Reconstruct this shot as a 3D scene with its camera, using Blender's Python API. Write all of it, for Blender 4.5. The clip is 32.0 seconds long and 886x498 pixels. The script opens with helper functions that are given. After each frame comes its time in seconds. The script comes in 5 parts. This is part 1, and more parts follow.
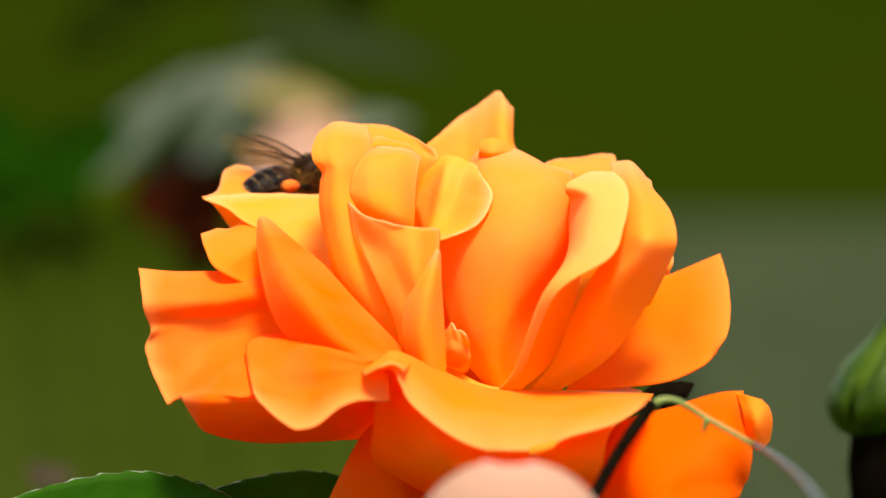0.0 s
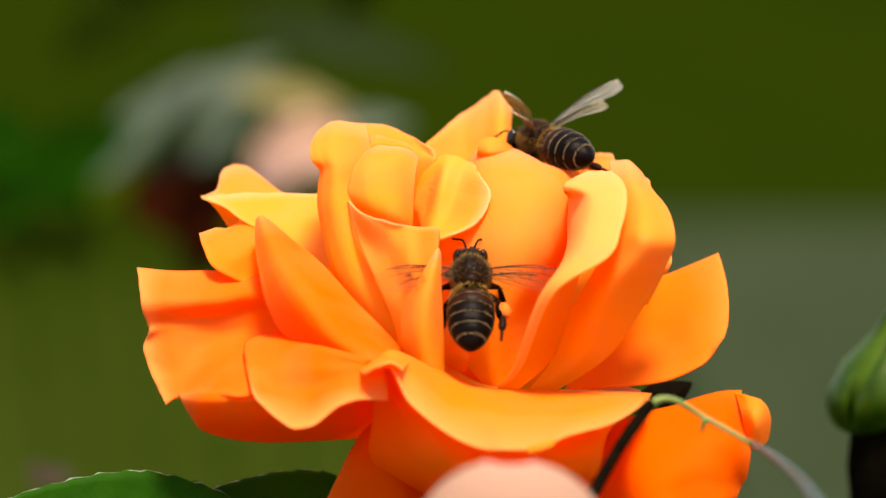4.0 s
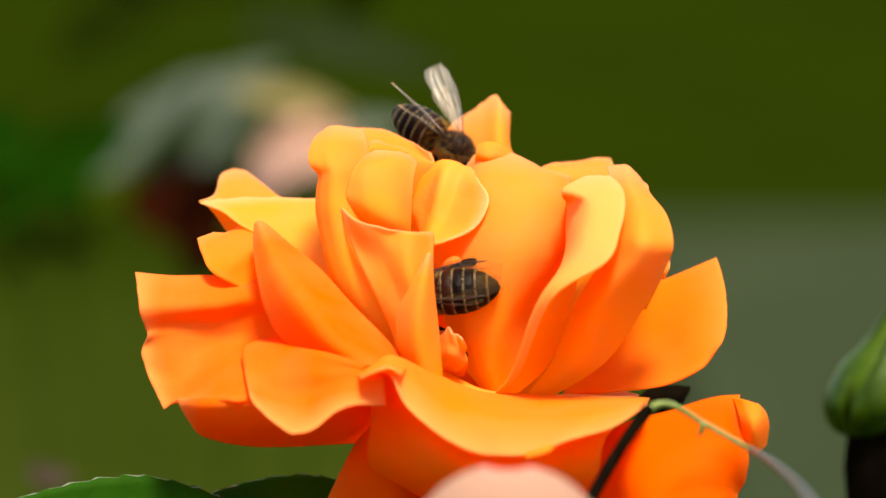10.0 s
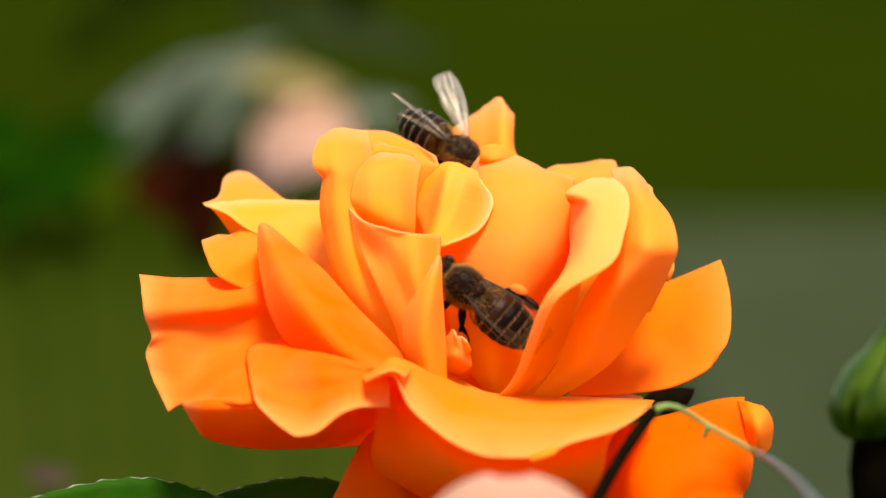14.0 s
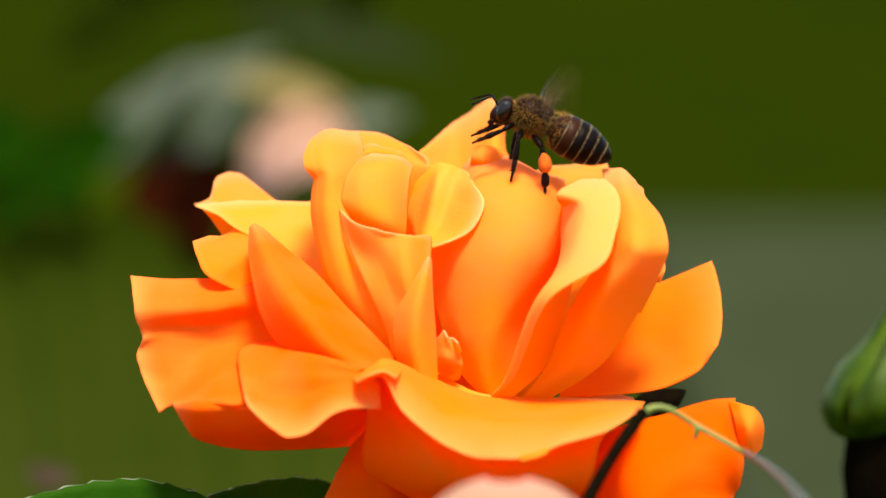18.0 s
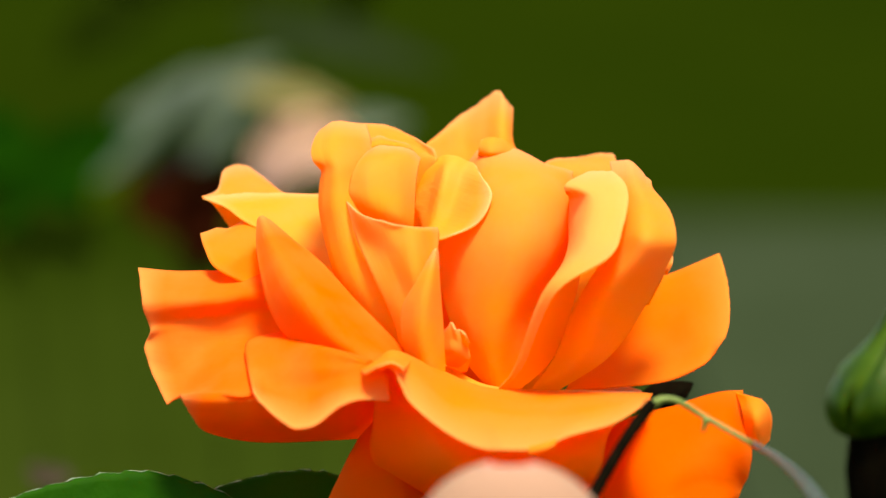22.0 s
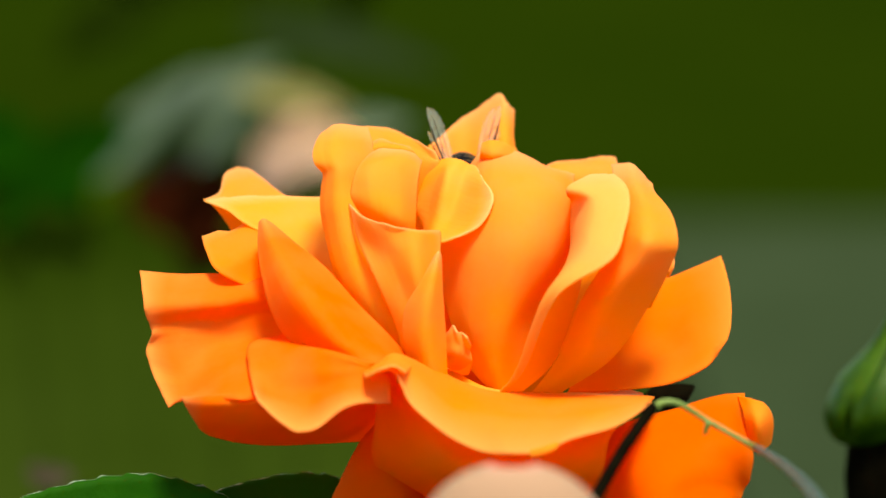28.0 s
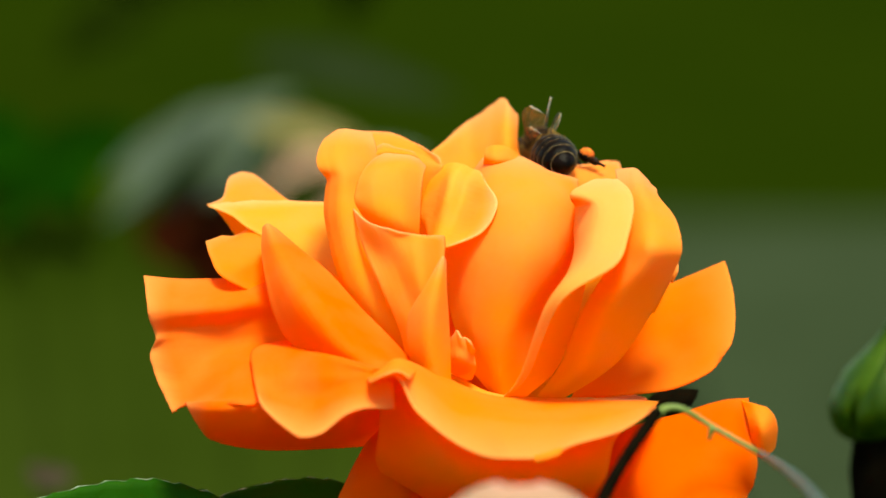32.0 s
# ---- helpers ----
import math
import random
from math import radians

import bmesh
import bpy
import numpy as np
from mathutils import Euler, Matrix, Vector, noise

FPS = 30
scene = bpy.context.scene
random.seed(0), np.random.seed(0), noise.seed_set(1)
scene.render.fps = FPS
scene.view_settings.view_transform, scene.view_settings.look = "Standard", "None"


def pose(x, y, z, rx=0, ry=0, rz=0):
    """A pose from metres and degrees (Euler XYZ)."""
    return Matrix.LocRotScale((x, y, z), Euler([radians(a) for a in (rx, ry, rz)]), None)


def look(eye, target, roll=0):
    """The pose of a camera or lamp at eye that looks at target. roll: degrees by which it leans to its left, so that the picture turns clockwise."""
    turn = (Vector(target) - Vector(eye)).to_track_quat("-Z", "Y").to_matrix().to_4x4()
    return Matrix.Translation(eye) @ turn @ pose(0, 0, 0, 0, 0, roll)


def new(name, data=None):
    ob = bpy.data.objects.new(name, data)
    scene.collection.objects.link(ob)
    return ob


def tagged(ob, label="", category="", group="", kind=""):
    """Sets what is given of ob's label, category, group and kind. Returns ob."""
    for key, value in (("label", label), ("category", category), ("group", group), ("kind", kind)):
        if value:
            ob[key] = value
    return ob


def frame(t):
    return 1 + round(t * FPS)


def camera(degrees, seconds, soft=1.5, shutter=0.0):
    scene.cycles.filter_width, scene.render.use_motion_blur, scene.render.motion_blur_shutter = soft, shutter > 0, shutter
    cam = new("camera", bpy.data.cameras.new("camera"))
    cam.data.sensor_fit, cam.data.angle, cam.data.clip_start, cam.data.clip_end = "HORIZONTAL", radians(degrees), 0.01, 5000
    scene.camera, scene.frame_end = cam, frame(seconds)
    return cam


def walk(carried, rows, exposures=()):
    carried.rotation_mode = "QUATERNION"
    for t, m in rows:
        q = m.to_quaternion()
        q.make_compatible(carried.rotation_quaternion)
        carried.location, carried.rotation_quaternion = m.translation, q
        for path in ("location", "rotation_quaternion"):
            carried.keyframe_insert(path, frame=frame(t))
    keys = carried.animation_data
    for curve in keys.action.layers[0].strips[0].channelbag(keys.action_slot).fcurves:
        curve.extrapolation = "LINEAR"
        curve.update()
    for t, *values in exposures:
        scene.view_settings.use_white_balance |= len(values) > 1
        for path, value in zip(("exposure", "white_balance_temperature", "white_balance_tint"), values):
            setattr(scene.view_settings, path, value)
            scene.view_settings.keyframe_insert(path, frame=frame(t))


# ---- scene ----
cam = camera(12.0, 32.0, soft=1.5, shutter=0.5)
cam.data.dof.use_dof = True
cam.data.dof.focus_distance = 0.4426
cam.data.dof.aperture_fstop = 21.0
scene.cycles.max_bounces, scene.cycles.diffuse_bounces, scene.cycles.transmission_bounces = 16, 12, 12
walk(cam, [(0, pose(0, 0, 1.0, 82, 0, 0)), (32, pose(0, 0, 1.0, 82, 0, 0))],
     exposures=[(0, 1.0, 7900, 12), (3, 1.0, 7900, 12), (6, 0.96, 7900, 12), (12, 0.96, 7900, 12), (17, 1.02, 7900, 12), (21, 1.02, 7900, 12), (23, 0.80, 7900, -12), (32, 0.80, 7900, -12)])

# ---- sky and sun ----
SUN = Vector((0.10, -0.33, 0.94)).normalized()
world = bpy.data.worlds.new("sky")
world.use_nodes = True
scene.world = world
sky = world.node_tree.nodes.new("ShaderNodeTexSky")
sky.sky_type, sky.sun_disc = "NISHITA", False
sky.sun_elevation = math.asin(SUN.z)
sky.sun_rotation = math.atan2(SUN.x, SUN.y)
back = world.node_tree.nodes["Background"]
back.inputs["Strength"].default_value = 0.15
world.node_tree.links.new(sky.outputs[0], back.inputs["Color"])
sun = new("sun", bpy.data.lights.new("sun", "SUN"))
sun.data.energy, sun.data.angle, sun.data.color = 3.7, radians(15), (1.0, 0.95, 0.86)
sun.matrix_world = look(SUN * 5, (0, 0, 0))


# ---- materials ----
class Nodes:
    """A small wrapper that makes node materials short to write."""

    def __init__(self, name):
        self.mat = bpy.data.materials.new(name)
        self.mat.use_nodes = True
        self.tree = self.mat.node_tree
        self.bsdf = self.tree.nodes["Principled BSDF"]
        self.out = self.tree.nodes["Material Output"]

    def add(self, kind, **values):
        node = self.tree.nodes.new(kind)
        for key, value in values.items():
            node.inputs[key.replace("_", " ")].default_value = value
        return node

    def link(self, a, b):
        self.tree.links.new(a, b)

    def noise(self, scale, detail=4.0, rough=0.55, stretch=(1, 1, 1)):
        co = self.add("ShaderNodeTexCoord")
        mp = self.add("ShaderNodeMapping")
        mp.inputs["Scale"].default_value = stretch
        self.link(co.outputs["Object"], mp.inputs["Vector"])
        n = self.add("ShaderNodeTexNoise", Scale=scale, Detail=detail, Roughness=rough)
        self.link(mp.outputs[0], n.inputs["Vector"])
        return n.outputs["Fac"]

    def ramp(self, fac, *stops):
        r = self.add("ShaderNodeValToRGB")
        els = r.color_ramp.elements
        while len(els) < len(stops):
            els.new(0.5)
        for e, (at, col) in zip(els, stops):
            e.position, e.color = at, (*col, 1)
        self.link(fac, r.inputs["Fac"])
        return r.outputs["Color"]

    def mix(self, fac, a, b, blend="MIX"):
        m = self.tree.nodes.new("ShaderNodeMix")
        m.data_type, m.blend_type = "RGBA", blend
        for sock, value in ((m.inputs[0], fac), (m.inputs[6], a), (m.inputs[7], b)):
            if isinstance(value, (int, float)):
                sock.default_value = value
            elif isinstance(value, tuple):
                sock.default_value = (*value, 1)
            else:
                self.link(value, sock)
        return m.outputs[2]

    def bump(self, height, strength, distance):
        b = self.add("ShaderNodeBump", Strength=strength, Distance=distance)
        self.link(height, b.inputs["Height"])
        self.link(b.outputs[0], self.bsdf.inputs["Normal"])
        return b.outputs[0]

    def set(self, **values):
        for key, value in values.items():
            sock = self.bsdf.inputs[key.replace("_", " ")]
            if hasattr(value, "is_output"):
                self.link(value, sock)
            else:
                sock.default_value = (*value, 1) if isinstance(value, tuple) else value
        return self

    def translucent(self, color, amount):
        t = self.add("ShaderNodeBsdfTranslucent")
        if isinstance(color, tuple):
            t.inputs["Color"].default_value = (*color, 1)
        else:
            self.link(color, t.inputs["Color"])
        m = self.add("ShaderNodeMixShader", Fac=amount)
        self.link(self.bsdf.outputs[0], m.inputs[1])
        self.link(t.outputs[0], m.inputs[2])
        self.link(m.outputs[0], self.out.inputs["Surface"])
        return self


def petal_material(name, base, blade, rim, glow, through_amount=0.4):
    n = Nodes(name)
    at = n.add("ShaderNodeAttribute")
    at.attribute_name = "along"
    blotch = n.noise(140, 5, 0.6)
    # rims run paler: partly the petal's own tone, partly light put in the colour
    col = n.ramp(at.outputs["Fac"], (0.0, base), (0.45, blade), (0.8, blade), (1.0, rim))
    col = n.mix(n.ramp(blotch, (0.3, (0, 0, 0)), (0.75, (0.48, 0.48, 0.48))), col, rim)
    vein = n.add("ShaderNodeAttribute")
    vein.attribute_name = "across"
    wave = n.add("ShaderNodeTexNoise", Scale=1.0, Detail=3.0)
    comb = n.add("ShaderNodeCombineXYZ")
    mul = n.add("ShaderNodeMath")
    mul.operation = "MULTIPLY"
    mul.inputs[1].default_value = 26.0
    n.link(vein.outputs["Fac"], mul.inputs[0])
    n.link(mul.outputs[0], comb.inputs[0])
    mul2 = n.add("ShaderNodeMath")
    mul2.operation = "MULTIPLY"
    mul2.inputs[1].default_value = 3.0
    n.link(at.outputs["Fac"], mul2.inputs[0])
    n.link(mul2.outputs[0], comb.inputs[1])
    n.link(comb.outputs[0], wave.inputs["Vector"])
    col = n.mix(n.ramp(wave.outputs["Fac"], (0.4, (0, 0, 0)), (0.75, (0.05, 0.05, 0.05))), col, base)
    relief = n.add("ShaderNodeMath")
    relief.operation = "MULTIPLY_ADD"
    n.link(n.noise(1400, 3, 0.6), relief.inputs[0])
    relief.inputs[1].default_value = 0.35
    n.link(wave.outputs["Fac"], relief.inputs[2])
    swell = n.add("ShaderNodeMath")
    swell.operation = "MULTIPLY_ADD"
    n.link(n.noise(210, 2, 0.5), swell.inputs[0])
    swell.inputs[1].default_value = 3.0
    n.link(relief.outputs[0], swell.inputs[2])
    n.bump(swell.outputs[0], 0.18, 0.0004)
    # the pale edge line also paints in the light that a thin margin catches
    edge = n.add("ShaderNodeAttribute")
    edge.attribute_name = "margin"
    col = n.mix(n.ramp(edge.outputs["Fac"], (0.0, (0.62, 0.62, 0.62)), (0.3, (0.30, 0.30, 0.30)), (1.0, (0, 0, 0))), col, (0.98, min(0.62, rim[1] * 1.25), rim[2] * 1.5))
    n.set(Base_Color=col, Roughness=0.75, Specular_IOR_Level=0.07)
    n.translucent(n.mix(0.12, glow, col), through_amount)
    return n.mat


INNER_PETAL = petal_material("light_orange_petal", (0.97, 0.52, 0.010), (0.97, 0.36, 0.038), (0.98, 0.40, 0.15), (1.0, 0.54, 0.008), 0.54)
MID_PETAL = petal_material("orange_petal", (0.97, 0.36, 0.006), (0.97, 0.285, 0.014), (0.98, 0.36, 0.085), (1.0, 0.45, 0.003), 0.54)
DEEP_PETAL = petal_material("deep_orange_petal", (0.97, 0.25, 0.004), (0.96, 0.225, 0.008), (0.97, 0.30, 0.045), (1.0, 0.27, 0.001), 0.54)
OUTER_PETAL = petal_material("peach_orange_petal", (0.97, 0.15, 0.002), (0.97, 0.185, 0.005), (0.98, 0.34, 0.075), (1.0, 0.21, 0.001), 0.5)
RED_PETAL = petal_material("red_orange_petal", (0.96, 0.20, 0.003), (0.95, 0.18, 0.004), (0.96, 0.25, 0.02), (1.0, 0.16, 0.001), 0.64)
YELLOW_PETAL = petal_material("yellow_orange_petal", (0.97, 0.48, 0.008), (0.98, 0.41, 0.035), (0.98, 0.49, 0.19), (1.0, 0.60, 0.004), 0.52)
CREAM_PETAL = petal_material("cream_orange_petal", (0.97, 0.42, 0.035), (0.98, 0.45, 0.11), (0.98, 0.48, 0.17), (1.0, 0.54, 0.010), 0.47)
FADED_PETAL = petal_material("faded_pink_petal", (0.66, 0.36, 0.34), (0.66, 0.38, 0.33), (0.62, 0.42, 0.26), (0.62, 0.34, 0.28), 0.3)
PINK_PETAL = petal_material("pale_pink_petal", (0.46, 0.26, 0.17), (0.46, 0.26, 0.18), (0.48, 0.28, 0.20), (0.5, 0.24, 0.16), 0.3)


def leaf_material(name, dark, light, rough, through_amount, gloss=0.3):
    n = Nodes(name)
    f = n.noise(60, 6, 0.6)
    col = n.ramp(f, (0.3, dark), (0.7, light))
    n.bump(n.noise(500, 4, 0.6), 0.35, 0.0006)
    n.set(Base_Color=col, Roughness=rough, Specular_IOR_Level=gloss)
    n.translucent(light, through_amount)
    return n.mat


LEAF = leaf_material("rose_leaf", (0.008, 0.048, 0.002), (0.018, 0.082, 0.002), 0.6, 0.15, 0.03)
GREY_LEAF = leaf_material("grey_green_leaf", (0.035, 0.052, 0.032), (0.085, 0.11, 0.075), 0.6, 0.1, 0.2)
DULL_LEAF = leaf_material("dull_grey_leaf", (0.016, 0.026, 0.014), (0.034, 0.046, 0.026), 0.8, 0.1, 0.1)
# colour of the leaf that imitates a soft grey-green haze
HAZE_LEAF = leaf_material("haze_smear_leaf", (0.011, 0.019, 0.006), (0.020, 0.029, 0.012), 0.9, 0.1, 0.0)
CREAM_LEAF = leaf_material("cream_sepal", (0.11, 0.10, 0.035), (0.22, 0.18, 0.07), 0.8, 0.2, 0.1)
# leaf green darkened so that its colour carries the shade
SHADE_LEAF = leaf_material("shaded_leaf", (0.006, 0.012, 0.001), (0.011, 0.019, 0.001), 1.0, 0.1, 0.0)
BRIGHT_LEAF = leaf_material("bright_leaf", (0.003, 0.020, 0.001), (0.007, 0.036, 0.0012), 0.9, 0.2, 0.0)
OLIVE_LEAF = leaf_material("olive_leaf", (0.024, 0.042, 0.002), (0.040, 0.066, 0.003), 0.9, 0.2, 0.0)


def plain_material(name, a, b, scale, rough, metallic=0.0, bump=0.3, depth=0.0003, gloss=0.4):
    n = Nodes(name)
    f = n.noise(scale, 5, 0.6)
    n.bump(n.noise(scale * 4, 4, 0.6), bump, depth)
    n.set(Base_Color=n.ramp(f, (0.3, a), (0.7, b)), Roughness=rough, Metallic=metallic, Specular_IOR_Level=gloss)
    return n.mat


# whitish colour painted on leaf edges for glints of light
MARGIN_GLINT = plain_material("leaf_margin_glint", (0.03, 0.08, 0.015), (0.30, 0.36, 0.26), 220, 0.4)
RIB = plain_material("leaf_rib", (0.03, 0.09, 0.010), (0.05, 0.13, 0.018), 300, 0.5)
STEM = plain_material("green_stem", (0.09, 0.14, 0.02), (0.17, 0.22, 0.04), 200, 0.5)
# near-black of cane, stalk and hip; on the tucked leaf it stands for shade
DARK_STEM_AND_SHADE = plain_material("dark_stem_and_shade", (0.002, 0.0015, 0.001), (0.007, 0.005, 0.0025), 300, 1.0, gloss=0.0)
GREY_STEM = plain_material("grey_green_stem", (0.030, 0.058, 0.062), (0.062, 0.105, 0.115), 200, 0.4)
TWIG = plain_material("dull_green_twig", (0.016, 0.028, 0.003), (0.022, 0.034, 0.004), 200, 1.0, gloss=0.0)
WITHERED = plain_material("withered_bloom", (0.03, 0.022, 0.015), (0.05, 0.036, 0.026), 200, 1.0, gloss=0.0)
SEPAL = plain_material("sepal", (0.03, 0.07, 0.012), (0.07, 0.13, 0.02), 200, 0.5)
BUD = plain_material("green_bud", (0.006, 0.024, 0.0003), (0.046, 0.095, 0.0015), 160, 0.42, gloss=0.16)
BROWN_LEAF = plain_material("withered_brown_leaf", (0.012, 0.0025, 0.001), (0.030, 0.006, 0.002), 80, 0.9, gloss=0.0)


def grass_material():
    """Mown grass: deep green far off, lighter and duller in the strip near the bed."""
    n = Nodes("grass")
    co = n.add("ShaderNodeTexCoord")
    xyz = n.add("ShaderNodeSeparateXYZ")
    n.link(co.outputs["Object"], xyz.inputs[0])
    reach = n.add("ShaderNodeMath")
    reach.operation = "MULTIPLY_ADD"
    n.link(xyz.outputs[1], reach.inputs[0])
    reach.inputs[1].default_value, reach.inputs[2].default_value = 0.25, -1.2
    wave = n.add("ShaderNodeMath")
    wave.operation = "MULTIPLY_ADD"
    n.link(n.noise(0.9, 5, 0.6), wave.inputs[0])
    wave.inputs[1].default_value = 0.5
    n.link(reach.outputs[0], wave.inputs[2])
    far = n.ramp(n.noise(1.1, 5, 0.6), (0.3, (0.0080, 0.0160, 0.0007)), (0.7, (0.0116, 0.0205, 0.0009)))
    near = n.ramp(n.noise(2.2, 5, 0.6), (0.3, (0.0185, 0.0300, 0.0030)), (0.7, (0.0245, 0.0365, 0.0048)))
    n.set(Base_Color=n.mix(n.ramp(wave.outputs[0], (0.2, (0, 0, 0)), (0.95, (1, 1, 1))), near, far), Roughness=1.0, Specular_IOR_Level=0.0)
    n.bump(n.noise(6, 4, 0.6), 0.4, 0.01)
    return n.mat


GRASS = grass_material()
PATH = plain_material("mossy_gravel", (0.020, 0.029, 0.013), (0.031, 0.043, 0.022), 3, 1.0, 0.0, 0.4, 0.004, 0.0)
CHITIN = plain_material("black_chitin", (0.0015, 0.0010, 0.0008), (0.006, 0.0022, 0.0012), 900, 0.36, gloss=0.06)
BROWN = plain_material("brown_chitin", (0.006, 0.002, 0.001), (0.022, 0.007, 0.002), 900, 0.42, gloss=0.06)
AMBER = plain_material("amber_chitin", (0.008, 0.0025, 0.001), (0.032, 0.009, 0.0025), 700, 0.36, gloss=0.08)
BAND = plain_material("pale_hair_band", (0.16, 0.105, 0.04), (0.40, 0.30, 0.16), 1500, 0.8)
FUZZ = plain_material("golden_fuzz", (0.11, 0.05, 0.005), (0.34, 0.185, 0.028), 1500, 0.85)
DARK_FUZZ = plain_material("brown_fuzz", (0.016, 0.006, 0.0015), (0.055, 0.024, 0.005), 1500, 0.85)
EYE = plain_material("bee_eye", (0.004, 0.0025, 0.002), (0.009, 0.005, 0.004), 900, 0.15)
POLLEN = plain_material("orange_pollen", (0.50, 0.075, 0.006), (0.80, 0.19, 0.015), 1500, 0.9)
VEIN = plain_material("wing_vein", (0.010, 0.005, 0.002), (0.035, 0.016, 0.006), 900, 0.5)


def wing_material(name, film, tone, tint, gloss):
    n = Nodes(name)
    n.set(Roughness=0.28, Specular_IOR_Level=gloss, Base_Color=n.ramp(n.noise(500, 3, 0.5), (0.3, tone), (0.7, tuple(min(1.0, 1.35 * c) for c in tone))))
    tr = n.add("ShaderNodeBsdfTransparent")
    tr.inputs["Color"].default_value = (*tint, 1)
    m = n.add("ShaderNodeMixShader", Fac=film)
    n.link(tr.outputs[0], m.inputs[1])
    n.link(n.bsdf.outputs[0], m.inputs[2])
    n.link(m.outputs[0], n.out.inputs["Surface"])
    n.bump(n.noise(900, 3, 0.5), 0.3, 0.0002)
    return n.mat


CLEAR_WING = wing_material("clear_wing", 0.06, (0.24, 0.15, 0.06), (0.97, 0.90, 0.76), 0.4)
# whitish copy of the wing film, with the sun's glint put in its colour
GLINT_WING = wing_material("glint_wing", 0.21, (0.56, 0.51, 0.44), (0.93, 0.84, 0.66), 0.8)


# ---- mesh helpers ----
def part(name, bm, material, parent=None, label="", smooth=True):
    """Links a bmesh as one mesh object, under a thing or a part."""
    me = bpy.data.meshes.new(name)
    bm.to_mesh(me)
    bm.free()
    if smooth:
        for poly in me.polygons:
            poly.use_smooth = True
    me.materials.append(material)
    ob = new(name, me)
    ob.parent = parent
    if label:
        tagged(ob, label)
    return ob


def thing(name, at, label, category, group="", turn=(0, 0, 0)):
    ob = new(name)
    ob.empty_display_size = 0.005
    ob.matrix_world = pose(*at, *turn)
    return tagged(ob, label, category, group)


def spline(points, u):
    """A point on a smooth curve through the points, u from 0 to 1."""
    n = len(points) - 1
    s = min(max(u, 0), 1) * n
    i = min(int(s), n - 1)
    f = s - i
    b, c = points[i], points[i + 1]
    a = points[i - 1] if i > 0 else b + (b - c)
    d = points[i + 2] if i + 2 <= n else c + (c - b)
    return 0.5 * ((2 * b) + (c - a) * f + (2 * a - 5 * b + 4 * c - d) * f * f + (3 * b - a - 3 * c + d) * f ** 3)


def tube(bm, points, radii, sides=10, steps=4):
    """A tapered tube along a smooth curve, closed at both ends."""
    pts = [Vector(q) for q in points]
    rad = [Vector((r, 0, 0)) for r in radii]
    count = (len(pts) - 1) * steps + 1
    rings = []
    normal = None
    for k in range(count):
        u = k / (count - 1)
        c = spline(pts, u)
        way = (spline(pts, min(u + 0.01, 1)) - spline(pts, max(u - 0.01, 0))).normalized()
        if normal is None:
            normal = way.orthogonal().normalized()
        normal = (normal - way * normal.dot(way)).normalized()
        side = way.cross(normal)
        r = max(spline(rad, u).x, 1e-6)
        rings.append([bm.verts.new(c + r * (math.cos(a) * normal + math.sin(a) * side))
                      for a in (math.tau * j / sides for j in range(sides))])
    for a, b in zip(rings, rings[1:]):
        for j in range(sides):
            bm.faces.new((a[j], a[(j + 1) % sides], b[(j + 1) % sides], b[j]))
    bm.faces.new(rings[0][::-1])
    bm.faces.new(rings[-1])
    return bm


def tube_mesh(points, radii, sides=10, steps=4):
    return tube(bmesh.new(), points, radii, sides, steps)


def lathe(profile, sides=24, squash=1.0):
    """A body of revolution about x from (x, radius) pairs."""
    bm = bmesh.new()
    rings = [[bm.verts.new((x, r * math.cos(a), r * squash * math.sin(a)))
              for a in (math.tau * j / sides for j in range(sides))] for x, r in profile]
    for a, b in zip(rings, rings[1:]):
        for j in range(sides):
            bm.faces.new((a[j], a[(j + 1) % sides], b[(j + 1) % sides], b[j]))
    bm.faces.new(rings[0][::-1])
    bm.faces.new(rings[-1])
    bmesh.ops.recalc_face_normals(bm, faces=bm.faces)
    return bm


def sheet(grid, thick):
    """A thin closed sheet over a grid of points; also the along and across values of its vertices."""
    rows, cols = len(grid), len(grid[0])
    normals = []
    for i in range(rows):
        line = []
        for j in range(cols):
            a = grid[min(i + 1, rows - 1)][j] - grid[max(i - 1, 0)][j]
            b = grid[i][min(j + 1, cols - 1)] - grid[i][max(j - 1, 0)]
            n = a.cross(b)
            line.append(n.normalized() if n.length > 1e-12 else Vector((0, 0, 1)))
        normals.append(line)
    verts, along, across = [], [], []
    for sign in (1, -1):
        for i in range(rows):
            for j in range(cols):
                edge = min(i, rows - 1 - i, j, cols - 1 - j)
                verts.append(grid[i][j] + normals[i][j] * sign * thick * (0.25 if edge == 0 else 0.5))
                along.append(i / (rows - 1))
                across.append(j / (cols - 1))
    k = rows * cols
    faces = []
    for i in range(rows - 1):
        for j in range(cols - 1):
            q = (i * cols + j, i * cols + j + 1, (i + 1) * cols + j + 1, (i + 1) * cols + j)
            faces.append(q)
            faces.append(tuple(v + k for v in q[::-1]))
    ring = ([(0, j) for j in range(cols)] + [(i, cols - 1) for i in range(1, rows)]
            + [(rows - 1, j) for j in range(cols - 2, -1, -1)] + [(i, 0) for i in range(rows - 2, 0, -1)])
    ids = [i * cols + j for i, j in ring]
    for a, b in zip(ids, ids[1:] + ids[:1]):
        faces.append((b, a, a + k, b + k))
    return verts, faces, along, across


